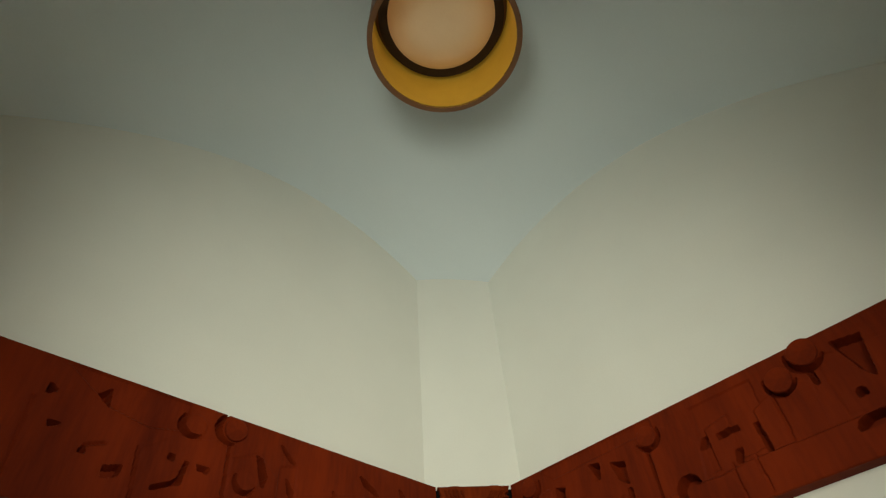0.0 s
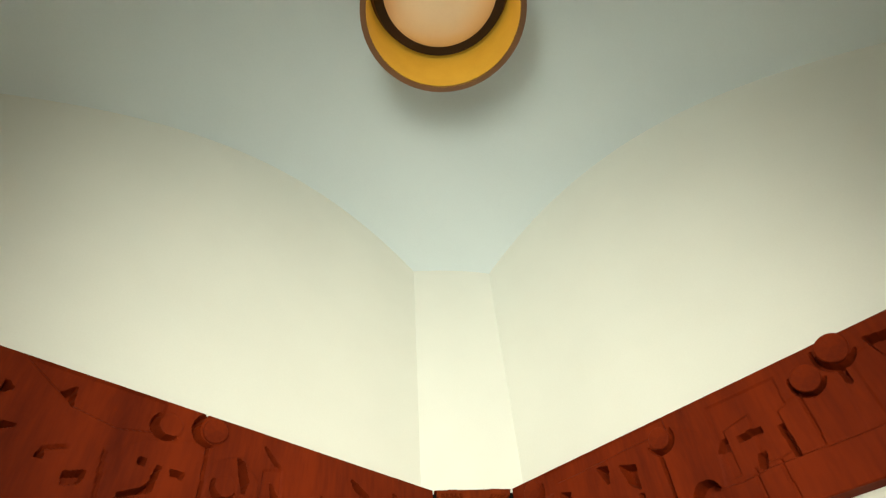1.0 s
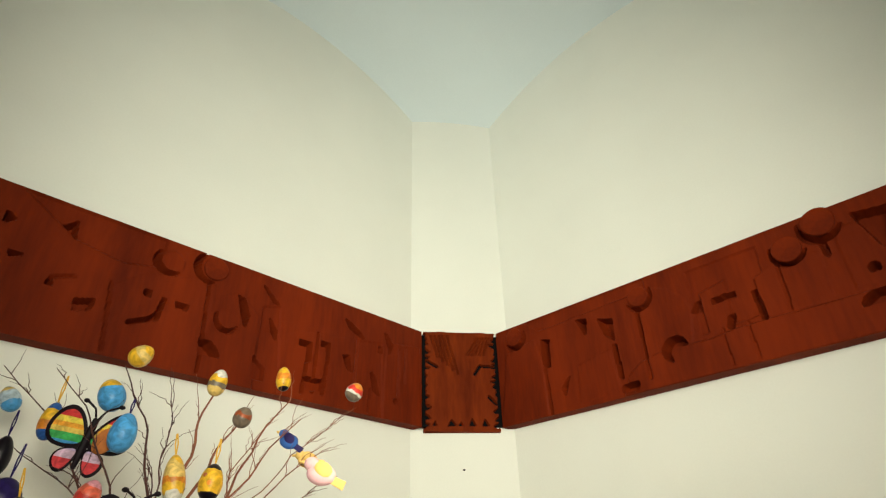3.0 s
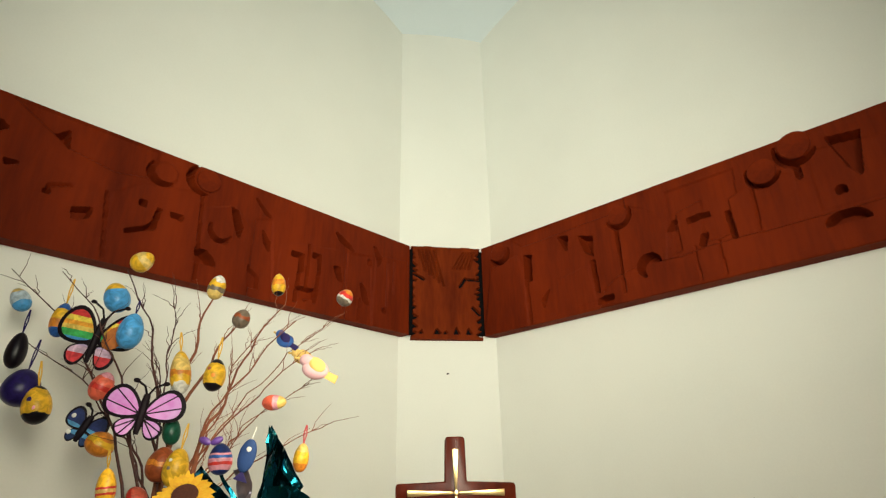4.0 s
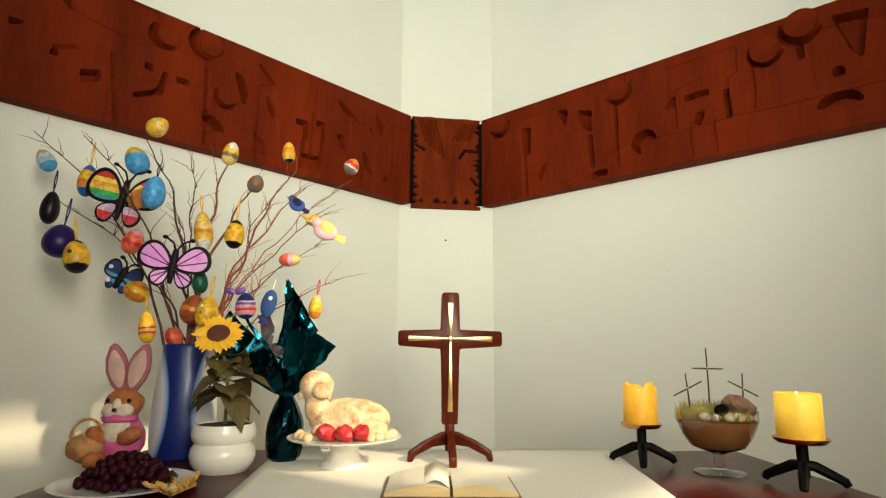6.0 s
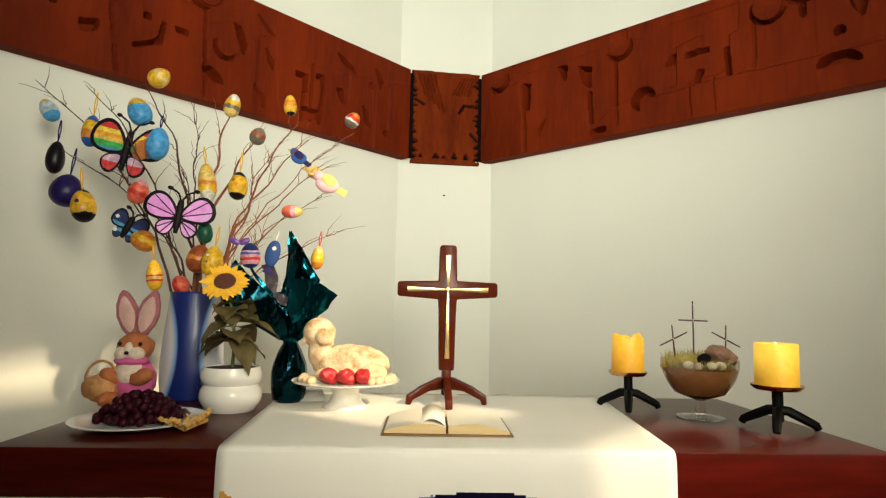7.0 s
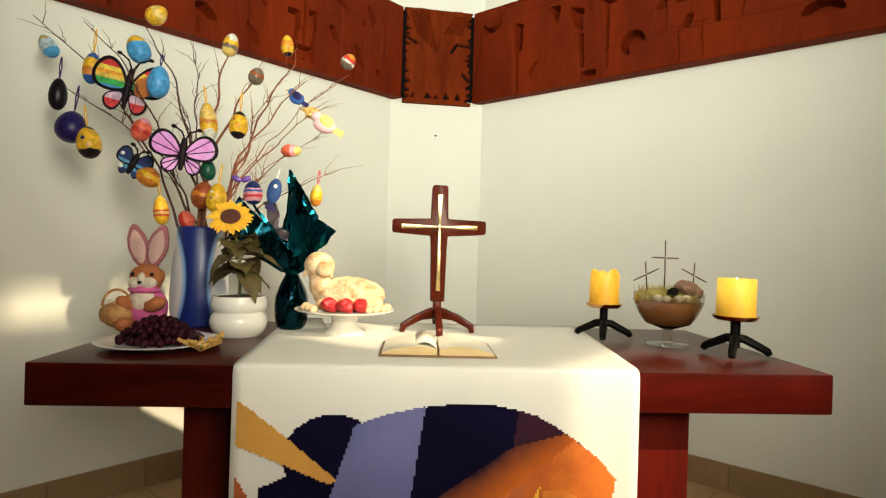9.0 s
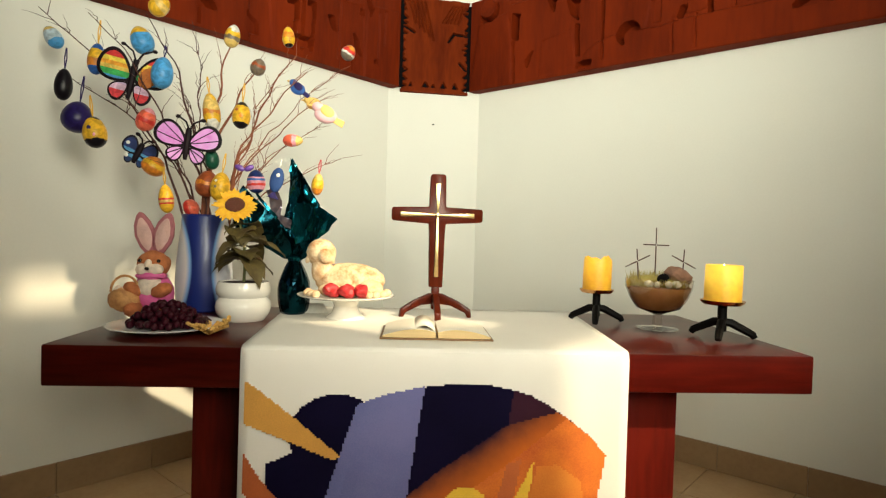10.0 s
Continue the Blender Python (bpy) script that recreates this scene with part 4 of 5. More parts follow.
for k, (dx, dy, r_) in enumerate(((-0.080, -0.078, 0.019), (-0.050, -0.098, 0.017), (-0.006, -0.112, 0.019), (0.030, -0.108, 0.020), (0.074, -0.088, 0.015), (-0.03, -0.082, 0.012), (0.052, -0.092, 0.012))):
    bm = B()
    made = ball(bm, (0, 0, 0), (r_, r_ * 0.85, r_ * 0.75), sub=2)
    solo("pebble", bm, PEBBLE, on_altar(0.812 + 0.9 * dx, -2.462 + 0.9 * dy, TOP + 0.176 + r_ * 0.7, k * 40), "smooth white pebble at the edge of the moss", "pebble", "pebbles in the goblet")
for du, dv, h, w, lean, arm in ((0.0, 0.04, 0.238, 0.110, 0, 1), (-0.078, 0.02, 0.150, 0.105, -4, -24), (0.095, 0.0, 0.152, 0.105, 3, 26)):
    stick = thing("stick_cross", on_altar(0.812 + du, -2.462 + dv, TOP + 0.176) @ pose(0, 0, 0, 0, lean, 0), "small cross of two thin dark twigs tied with thread", "cross", "crosses in the goblet")
    bm = B()
    tube(bm, [(0, 0, -0.005), (0.001, 0, h * 0.5), (0, 0, h)], [0.0030, 0.0027, 0.0022], 6)
    part("upright", bm, TWIG, stick)
    zc = h * (0.70 if h > 0.2 else 0.66)
    bm = B()
    s_ = math.sin(radians(arm))
    tube(bm, [(-w / 2, -0.003, zc + w / 2 * s_), (0, -0.004, zc), (w / 2, -0.003, zc - w / 2 * s_)], [0.0023, 0.0028, 0.0023], 6)
    part("crossbar", bm, TWIG, stick)
    bm = B()
    ball(bm, (0, -0.002, zc), (0.0045, 0.005, 0.0045), sub=2)
    part("thread", bm, CARD, stick, "pale thread binding")

# ---- plate of grapes ----
plate = thing("dinner_plate", on_altar(-1.040, -2.70, TOP), "white porcelain plate on the dark table", "plate")
bm = B()
lathe(bm, [(0.003, 0.002), (0.10, 0.0), (0.115, 0.004), (0.155, 0.014), (0.190, 0.022), (0.192, 0.025), (0.186, 0.026), (0.15, 0.018), (0.112, 0.010), (0.003, 0.008)], 64, cap=False)
part("dish", bm, PLATE, plate)
bunch = thing("grape_bunch", on_altar(-1.045, -2.69, TOP + 0.010), "heap of dark purple grapes on the white plate", "grapes")
bm = B()
ball(bm, (0, 0, 0), (0.0135, 0.0135, 0.0145), sub=2)
gm = mesh_of("grape", bm, GRAPE)
rng = random.Random(8)
placed = []
for k in range(900):
    a, q = rng.uniform(0, 6.283), math.sqrt(rng.random())
    x, y = 0.125 * q * math.cos(a), 0.095 * q * math.sin(a)
    top = 0.072 * (1 - q * q) + 0.012
    p = Vector((x, y, rng.choice((top, top, top * 0.6, 0.014))))
    if p.z >= 0.0135 and all((p - o).length > 0.0215 for o in placed):
        placed.append(p)
for p in placed[:120]:
    g = new("grape", gm)
    g.parent = bunch
    g.matrix_basis = Matrix.Translation(p)
for k in range(5):
    bm = B()
    tube(bm, [(0.10, 0.03 - 0.01 * k, 0.03), (0.125 + 0.006 * k, 0.02 - 0.018 * k, 0.036), (0.15 + 0.004 * k, -0.02 * k, 0.026)], 0.0018, 5)
    part("stalk", bm, TWIG, bunch)

# dried ears beside the plate
ears = thing("dried_wheat", on_altar(-0.868, -2.80, TOP, 20), "small bundle of yellow dried ears on the table", "dried flowers")
rng = random.Random(12)
for k in range(9):
    a = radians(-150 + 34 * k)
    bm = B()
    length = rng.uniform(0.055, 0.095)
    d = Vector((math.cos(a), math.sin(a) * 0.8, 0.25 + 0.5 * rng.random()))
    tube(bm, [Vector((0, 0, 0.006)), d * length * 0.5 + Vector((0, 0, 0.006)), d * length + Vector((0, 0, 0.003))], [0.002, 0.0025, 0.002], 5)
    for j in range(7):
        c = d * length * (0.4 + 0.09 * j) + Vector((rng.uniform(-0.005, 0.005), rng.uniform(-0.005, 0.005), 0.009))
        ball(bm, c, (0.008, 0.0065, 0.0065), sub=1)
    part("ear", bm, STRAW, ears)

# ---- cake stand and lamb cake ----
stand = thing("cake_stand", on_altar(-0.462, -2.375, TOP + 0.007), "white ceramic pedestal cake stand on the altar cloth", "cake stand")
bm = B()
lathe(bm, [(0.003, 0.0), (0.082, 0.0), (0.080, 0.006), (0.058, 0.022), (0.048, 0.05), (0.055, 0.074), (0.10, 0.081), (0.172, 0.088), (0.194, 0.094), (0.195, 0.098), (0.172, 0.096), (0.003, 0.092)], 64, cap=False)
part("pedestal", bm, CERAMIC, stand)
cakem = on_altar(-0.462, -2.375, TOP + 0.100)
lamb = thing("lamb_cake", cakem, "sugared sponge cake baked in the shape of a lying lamb", "cake")
bm = B()
made = ball(bm, (0.014, 0.01, 0.060), (0.142, 0.078, 0.070), sub=4)
for v in made:
    v.co.z = max(0.0, v.co.z)
    if v.co.x < -0.05:
        v.co.z *= 0.96
    v.co += 0.006 * Vector((noise.noise(v.co * 38), noise.noise(v.co * 38 + Vector((7, 0, 0))), noise.noise(v.co * 38 + Vector((0, 7, 0)))))
    v.co.z = max(0.0, v.co.z)
part("body", bm, SUGAR, lamb)
bm = B()
for c, rr in (((-0.100, 0.0, 0.105), (0.044, 0.042, 0.060)), ((-0.104, 0.0, 0.172), (0.060, 0.050, 0.056)), ((-0.080, -0.036, 0.160), (0.036, 0.03, 0.032))):
    made = ball(bm, c, rr, sub=3)
    for v in made:
        v.co += 0.004 * Vector((noise.noise(v.co * 50), noise.noise(v.co * 50 + Vector((7, 0, 0))), noise.noise(v.co * 50)))
part("head", bm, SUGAR, lamb)
for x_, y_, t_ in ((-0.15, -0.012, 25), (-0.062, -0.022, -25)):
    bm = B()
    ball(bm, (0, 0, 0), (0.012, 0.010, 0.028), sub=2)
    part("ear", bm, CAKE, lamb, "browned ear", m=pose(x_, y_, 0.152, 0, t_, 0))
for x_, y_, rx, ry, rz in ((-0.06, -0.06, 0.045, 0.022, 0.026), (0.10, -0.055, 0.05, 0.028, 0.035), (0.03, -0.062, 0.05, 0.02, 0.024)):
    bm = B()
    made = ball(bm, (x_, y_, rz), (rx, ry, rz), sub=3)
    for v in made:
        v.co += 0.004 * Vector((noise.noise(v.co * 45), noise.noise(v.co * 45 + Vector((7, 0, 0))), 0))
    part("leg", bm, CAKE, lamb, "browned folded leg")
bm = B()
made = ball(bm, (0, 0, 0), (0.036, 0.028, 0.031), sub=3)
for v in made:
    v.co *= 1 - 0.25 * max(0, -v.co.z / 0.023) + 0.42 * noise.noise(v.co * 38) + 0.10 * noise.noise(v.co * 130)
berry = solo("strawberry", bm, BERRY, cakem @ pose(-0.042, -0.112, 0.026), "red strawberry on the cake stand", "strawberry", "strawberries on the cake stand")
for x_, y_, t_ in ((0.018, -0.122, 30), (0.070, -0.110, 80)):
    copy_thing(berry, cakem @ pose(x_, y_, 0.026, t_ * 0.4, 0, t_))
bm = B()
made = ball(bm, (0, 0, 0), (0.019, 0.015, 0.015), sub=2)
nut = solo("sugared_nut", bm, CAKE, cakem @ pose(-0.125, -0.09, 0.014), "pale sugared sweet on the cake stand", "sweet", "sweets on the cake stand")
for x_, y_, t_ in ((-0.145, -0.06, 30), (-0.15, -0.02, 70), (-0.105, -0.115, 50), (0.125, -0.085, 20), (0.15, -0.05, 60), (0.165, 0.0, 15), (0.10, -0.11, 80)):
    copy_thing(nut, cakem @ pose(x_, y_, 0.014, 0, 0, t_))
bm = B()
prism(bm, [(-0.075, 0.0), (0.075, 0.0), (0.055, 0.048), (-0.055, 0.048)], -0.0012, 0.0012)
solo("paper_card", bm, CARD, on_altar(-0.62, -2.28, TOP + 0.009, 8) @ pose(0, 0, 0, -35, 0, 0), "small white folded card in front of the cake stand", "card", smooth=False)

# ---- vase ----
def vase_paint():
    m = bpy.data.materials.new("vase_glaze")
    m.use_nodes = True
    t = m.node_tree
    b = t.nodes["Principled BSDF"]
    co = t.nodes.new("ShaderNodeTexCoord")
    sep = t.nodes.new("ShaderNodeSeparateXYZ")
    t.links.new(co.outputs["Object"], sep.inputs[0])
    # half-width of the blue field: narrow at the waist, wide at rim and foot
    off = t.nodes.new("ShaderNodeMath"); off.operation = "SUBTRACT"; off.inputs[1].default_value = 0.20
    t.links.new(sep.outputs["Z"], off.inputs[0])
    sq = t.nodes.new("ShaderNodeMath"); sq.operation = "MULTIPLY"
    t.links.new(off.outputs[0], sq.inputs[0]); t.links.new(off.outputs[0], sq.inputs[1])
    wid = t.nodes.new("ShaderNodeMath"); wid.operation = "MULTIPLY_ADD"
    wid.inputs[1].default_value, wid.inputs[2].default_value = 0.80, 0.036
    t.links.new(sq.outputs[0], wid.inputs[0])
    ab = t.nodes.new("ShaderNodeMath"); ab.operation = "ABSOLUTE"
    sh = t.nodes.new("ShaderNodeMath"); sh.operation = "SUBTRACT"; sh.inputs[1].default_value = -0.014
    t.links.new(sep.outputs["X"], sh.inputs[0]); t.links.new(sh.outputs[0], ab.inputs[0])
    d = t.nodes.new("ShaderNodeMath"); d.operation = "SUBTRACT"
    t.links.new(ab.outputs[0], d.inputs[0]); t.links.new(wid.outputs[0], d.inputs[1])
    mr = t.nodes.new("ShaderNodeMapRange")
    mr.inputs[1].default_value, mr.inputs[2].default_value = -0.02, 0.05
    t.links.new(d.outputs[0], mr.inputs[0])
    r = t.nodes.new("ShaderNodeValToRGB")
    els = r.color_ramp.elements
    els[0].position, els[0].color = 0.0, (0.006, 0.018, 0.15, 1)
    els[1].position, els[1].color = 0.28, (0.005, 0.015, 0.12, 1)
    for p, c in ((0.40, (0.16, 0.34, 0.66)), (0.62, (0.66, 0.62, 0.62)), (0.98, (0.50, 0.52, 0.60))):
        e = els.new(p)
        e.color = (*c, 1)
    t.links.new(mr.outputs[0], r.inputs[0])
    t.links.new(r.outputs[0], b.inputs["Base Color"])
    b.inputs["Roughness"].default_value, b.inputs["Coat Weight"].default_value = 0.38, 0.08
    return m


vase = thing("vase", on_altar(-1.100, -2.165, TOP, 20) @ Matrix.Diagonal((1, 1, 0.96, 1)), "tall waisted vase in blue and pale iridescent glaze", "vase")
bm = B()
lathe(bm, [(0.003, 0.0), (0.102, 0.0), (0.108, 0.006), (0.115, 0.06), (0.118, 0.13), (0.114, 0.21), (0.106, 0.30), (0.098, 0.37), (0.095, 0.415), (0.095, 0.425),
           (0.088, 0.425), (0.084, 0.37), (0.082, 0.28), (0.003, 0.27)], 64, cap=False)
part("body", bm, vase_paint(), vase)
bm = B()
lathe(bm, [(0.0875, 0.424), (0.0955, 0.424), (0.0965, 0.428), (0.0945, 0.432), (0.0885, 0.432), (0.0875, 0.428)], 48, cap=False)
part("rim", bm, material("vase_rim_glaze", (0.008, 0.02, 0.16), 0.35, scale=20, bump=0.05), vase, "dark blue glazed lip")

# ---- potted sunflower ----
pot = thing("potted_sunflower", on_altar(-0.858, -2.43, TOP), "sunflower with drooping leaves in a ribbed white ceramic pot", "potted plant")
bm = B()
lathe(bm, [(0.003, 0.0), (0.080, 0.0), (0.086, 0.006), (0.101, 0.030), (0.106, 0.052), (0.102, 0.075), (0.092, 0.088), (0.091, 0.092), (0.100, 0.102), (0.104, 0.118), (0.102, 0.135), (0.098, 0.145),
           (0.096, 0.152), (0.090, 0.152), (0.090, 0.130), (0.003, 0.130)], 56, cap=False)
part("pot", bm, CERAMIC, pot, "white ribbed ceramic")
bm = B()
lathe(bm, [(0.003, 0.131), (0.089, 0.131), (0.089, 0.147), (0.05, 0.151), (0.003, 0.150)], 32)
part("soil", bm, SOIL, pot)
bm = B()
tube(bm, [(0, 0, 0.14), (0.004, -0.004, 0.24), (-0.008, 0.0, 0.34), (-0.03, -0.02, 0.42), (-0.035, -0.045, 0.445)], [0.006, 0.0055, 0.005, 0.005, 0.006], 8)
part("stem", bm, STEM, pot)


def leaf_mesh(length, width, droop, fold=0.25):
    bm = B()
    n, rows = 8, []
    for i in range(n + 1):
        k = i / n
        w = width * (math.sin(math.pi * min(1, k * 0.92 + 0.06)) ** 0.8) * (1 - 0.55 * k * k) + 0.0008
        c = Vector((length * k * (1 - 0.25 * droop * k), 0, -droop * length * 0.8 * k * k))
        wav = 0.10 * width * math.sin(k * 11)
        rows.append([bm.verts.new(c + Vector((0, s * w, fold * w * abs(s) + wav * s))) for s in (-1, -0.5, 0, 0.5, 1)])
    for a, b in zip(rows, rows[1:]):
        for j in range(4):
            bm.faces.new((a[j], a[j + 1], b[j + 1], b[j]))
    up = bmesh.ops.extrude_face_region(bm, geom=list(bm.faces))
    for v in [g for g in up["geom"] if isinstance(g, bmesh.types.BMVert)]:
        v.co.z += 0.0012
    return bm


rng = random.Random(21)
for k in range(20):
    z_ = 0.235 + 0.14 * (k % 9) / 8
    a = k * 137.5 + 20
    part("leaf", leaf_mesh(rng.uniform(0.10, 0.15) * (1.2 if k % 9 < 5 else 0.75), rng.uniform(0.050, 0.075), rng.uniform(0.40, 0.80)), LEAF, pot,
         m=pose(-0.004, -0.002, z_, 0, rng.uniform(-20, 10), a))
headm = pose(-0.024, -0.055, 0.447, 50, 0, 8)
bm = B()
lathe(bm, [(0.003, -0.012), (0.030, -0.008), (0.038, 0.0), (0.036, 0.008), (0.025, 0.012), (0.003, 0.011)], 28)
part("seed_head", bm, SEEDS, pot, "dark brown seed head", m=headm)
for ring in range(2):
    for k in range(17):
        a = 360 / 17 * (k + 0.5 * ring) + rng.uniform(-4, 4)
        part("petal", leaf_mesh(rng.uniform(0.045, 0.056), 0.0125, rng.uniform(-0.1, 0.35), 0.15), PETAL, pot,
             m=headm @ pose(0, 0, 0.002 - 0.003 * ring, 0, 0, a) @ pose(0.031, 0, 0, 0, rng.uniform(-14, 6), 0))

# ---- foil-wrapped chocolate egg ----
foil = thing("foil_wrapped_egg", on_altar(-0.692, -2.275, TOP + 0.002), "large egg wrapped in crumpled teal foil tied at the neck", "wrapped egg")
bm = B()
prof = [(0.003, 0.0), (0.042, 0.0)]
for i in range(1, 15):
    k = i / 15
    prof.append((0.064 * math.sin(math.pi * (0.24 + 0.70 * k)) ** 0.8 + 0.004, 0.235 * k))
prof.append((0.020, 0.238))
lathe(bm, prof, 30, wob=lambda a, z: 1 + 0.05 * noise.noise(Vector((math.cos(a) * 2.2, math.sin(a) * 2.2, z * 18))) + 0.02 * math.sin(11 * a + 30 * z))
part("wrapped_body", bm, FOILSHADED, foil, "teal foil over the egg, painted as shaded", smooth=False)
bm = B()
lathe(bm, [(0.024, 0.225), (0.028, 0.232), (0.028, 0.242), (0.022, 0.248)], 20, wob=lambda a, z: 1 + 0.12 * math.sin(7 * a))
part("tie", bm, FOILLIT, foil)


def foil_flap(outline, y0, lean, seed, mat, label="", crumple=0.020):
    """A crumpled flap of foil: an outline in x and z, creased into flat facets, that leans by lean = (with x, with z)."""
    bm = B()
    bm.faces.new([bm.verts.new((x, 0, z)) for x, z in outline])
    bmesh.ops.triangulate(bm, faces=bm.faces)
    for cuts in (1, 1, 1):
        bmesh.ops.subdivide_edges(bm, edges=[e for e in bm.edges if e.calc_length() > 0.022], cuts=cuts, use_grid_fill=True)
        bmesh.ops.triangulate(bm, faces=bm.faces)
    for v in bm.verts:
        x, z = v.co.x, v.co.z
        k = min(1.0, max(0.0, (z - 0.23) / 0.10))
        crease = noise.noise(Vector((x * 9 + seed, seed * 3.1, z * 6))) + 0.8 * abs(noise.noise(Vector((x * 22 - z * 12, seed, z * 5)))) + 0.25 * abs(noise.noise(Vector((x * 40 + z * 30, seed + 7, z * 12))))
        v.co.y = y0 * k + lean[0] * x + lean[1] * (z - 0.23) + crumple * 1.6 * k * crease
        v.co.x += 0.006 * k * noise.noise(Vector((x * 30, z * 30, seed)))
    up = bmesh.ops.extrude_face_region(bm, geom=list(bm.faces))
    for v in [q for q in up["geom"] if isinstance(q, bmesh.types.BMVert)]:
        v.co.y += 0.0008
    return part("foil_flap", bm, mat, foil, label)


# the foil's highlights and shade are painted flap by flap with the two copies
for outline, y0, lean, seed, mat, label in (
        ([(-0.030, 0.668), (0.030, 0.575), (0.090, 0.470), (0.075, 0.445), (0.020, 0.300), (0.0, 0.232), (-0.03, 0.236), (-0.055, 0.38), (-0.035, 0.520)], 0.020, (0.25, 0.10), 3, FOILSHADED, "tall teal foil point painted as shaded"),
        ([(-0.030, 0.664), (-0.010, 0.630), (0.012, 0.520), (-0.012, 0.430), (-0.042, 0.440), (-0.036, 0.520)], -0.004, (-0.5, 0.05), 7, FOILLIT, "teal foil fold with a painted highlight"),
        ([(0.035, 0.553), (0.088, 0.480), (0.094, 0.466), (0.078, 0.462), (0.030, 0.520)], -0.010, (0.2, 0.0), 31, FOILLIT, "teal foil edge with a painted highlight"),
        ([(0.008, 0.470), (0.090, 0.468), (0.140, 0.440), (0.186, 0.408), (0.150, 0.360), (0.110, 0.325), (0.060, 0.312), (0.010, 0.300), (-0.010, 0.370)], -0.045, (-0.18, -0.10), 11, FOILLIT, "teal foil flap painted as lit"),
        ([(0.010, 0.300), (0.085, 0.322), (0.110, 0.318), (0.075, 0.262), (0.030, 0.232), (-0.012, 0.226), (-0.060, 0.262), (-0.085, 0.320), (-0.040, 0.370)], -0.050, (0.0, -0.05), 14, FOILSHADED, "teal foil gathered at the neck, painted as shaded"),
        ([(-0.178, 0.530), (-0.150, 0.495), (-0.045, 0.385), (-0.010, 0.300), (-0.005, 0.232), (-0.04, 0.236), (-0.085, 0.270), (-0.150, 0.315), (-0.205, 0.360), (-0.225, 0.440)], -0.06, (0.35, -0.10), 17, FOILSHADED, "broad teal foil flap painted as shaded"),
        ([(-0.182, 0.528), (-0.172, 0.530), (-0.055, 0.392), (-0.040, 0.350), (-0.060, 0.372)], -0.012, (0.1, 0.0), 19, FOILLIT, "rolled foil edge painted as a highlight"),
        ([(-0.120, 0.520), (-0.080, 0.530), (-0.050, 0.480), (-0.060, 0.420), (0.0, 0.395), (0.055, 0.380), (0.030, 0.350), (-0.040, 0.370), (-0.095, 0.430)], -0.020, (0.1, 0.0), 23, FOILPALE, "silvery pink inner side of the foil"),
        ([(0.085, 0.440), (0.0, 0.420), (-0.10, 0.42), (-0.12, 0.34), (-0.03, 0.235), (0.03, 0.235), (0.09, 0.33)], 0.055, (0.0, 0.08), 29, FOILSHADED, "teal foil behind, painted as shaded")):
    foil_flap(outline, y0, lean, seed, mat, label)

# ---- toy rabbit, one plain mesh ----
mats = [FUR, FURPALE, EARPINK, EAREDGE, PINK, WICKER, EYE]
bm = B()


def lump(c, rr, mi, m=None, sub=3, soft=0.0):
    before = set(bm.faces)
    made = ball(bm, c, rr, m, sub)
    for v in made:
        if soft:
            v.co += soft * Vector((noise.noise(v.co * 60), noise.noise(v.co * 60 + Vector((9, 0, 0))), noise.noise(v.co * 60 + Vector((0, 9, 0)))))
    for f in set(bm.faces) - before:
        f.material_index = mi


def spin(rx=0, ry=0, rz=0):
    return pose(0, 0, 0, rx, ry, rz).to_3x3()


lump((0, 0, 0.085), (0.080, 0.065, 0.085), 4, soft=0.006)          # dress
lump((0, -0.03, 0.115), (0.050, 0.045, 0.050), 1, soft=0.005)      # bib
lump((-0.045, -0.075, 0.03), (0.032, 0.05, 0.03), 0, soft=0.004)   # feet
lump((0.045, -0.075, 0.03), (0.032, 0.05, 0.03), 0, soft=0.004)
lump((-0.055, -0.055, 0.105), (0.040, 0.032, 0.028), 0, spin(0, 25, 0), soft=0.004)
lump((0.055, -0.055, 0.105), (0.042, 0.032, 0.028), 0, spin(0, -25, 0), soft=0.004)
lump((0, -0.02, 0.158), (0.062, 0.052, 0.018), 4, soft=0.006)      # scarf
lump((0, 0, 0.205), (0.064, 0.055, 0.056), 0, soft=0.004)          # head
lump((-0.022, -0.040, 0.186), (0.032, 0.026, 0.026), 1, soft=0.003)
lump((0.022, -0.040, 0.186), (0.032, 0.026, 0.026), 1, soft=0.003)
lump((0, -0.050, 0.205), (0.015, 0.016, 0.022), 1, soft=0.002)
lump((0, -0.066, 0.190), (0.009, 0.007, 0.007), 6, sub=2)
lump((-0.036, -0.044, 0.220), (0.008, 0.006, 0.008), 6, sub=2)
lump((0.036, -0.044, 0.220), (0.008, 0.006, 0.008), 6, sub=2)
EAR = ((0.0, 0.0), (0.022, 0.02), (0.041, 0.07), (0.044, 0.105), (0.034, 0.15), (0.014, 0.19), (0.0, 0.20), (-0.016, 0.188), (-0.038, 0.148), (-0.046, 0.10), (-0.036, 0.05), (-0.018, 0.015))
for sgn, lean in ((-1, -15), (1, 15)):
    for k, y0, y1, mi in ((1.0, -0.010, 0.008, 3), (0.70, -0.014, -0.008, 2)):
        before = set(bm.faces)
        old = set(bm.verts)
        prism(bm, [(x * k * 0.9, 0.10 + (z - 0.10) * (k + 0.05 if k < 1 else 1)) for x, z in EAR], y0, y1, 0.003)
        for v in set(bm.verts) - old:
            v.co = spin(0, lean, 0) @ Vector((v.co.x, v.co.y, v.co.z * 0.93)) + Vector((sgn * 0.012, 0.004, 0.236))
        for f in set(bm.faces) - before:
            f.material_index = mi
lump((-0.085, -0.055, 0.065), (0.062, 0.055, 0.050), 5, soft=0.006)
for k in range(3):
    lump((-0.11 + 0.028 * k, -0.06, 0.100), (0.018, 0.018, 0.022), 1, soft=0.002)
before = set(bm.faces)
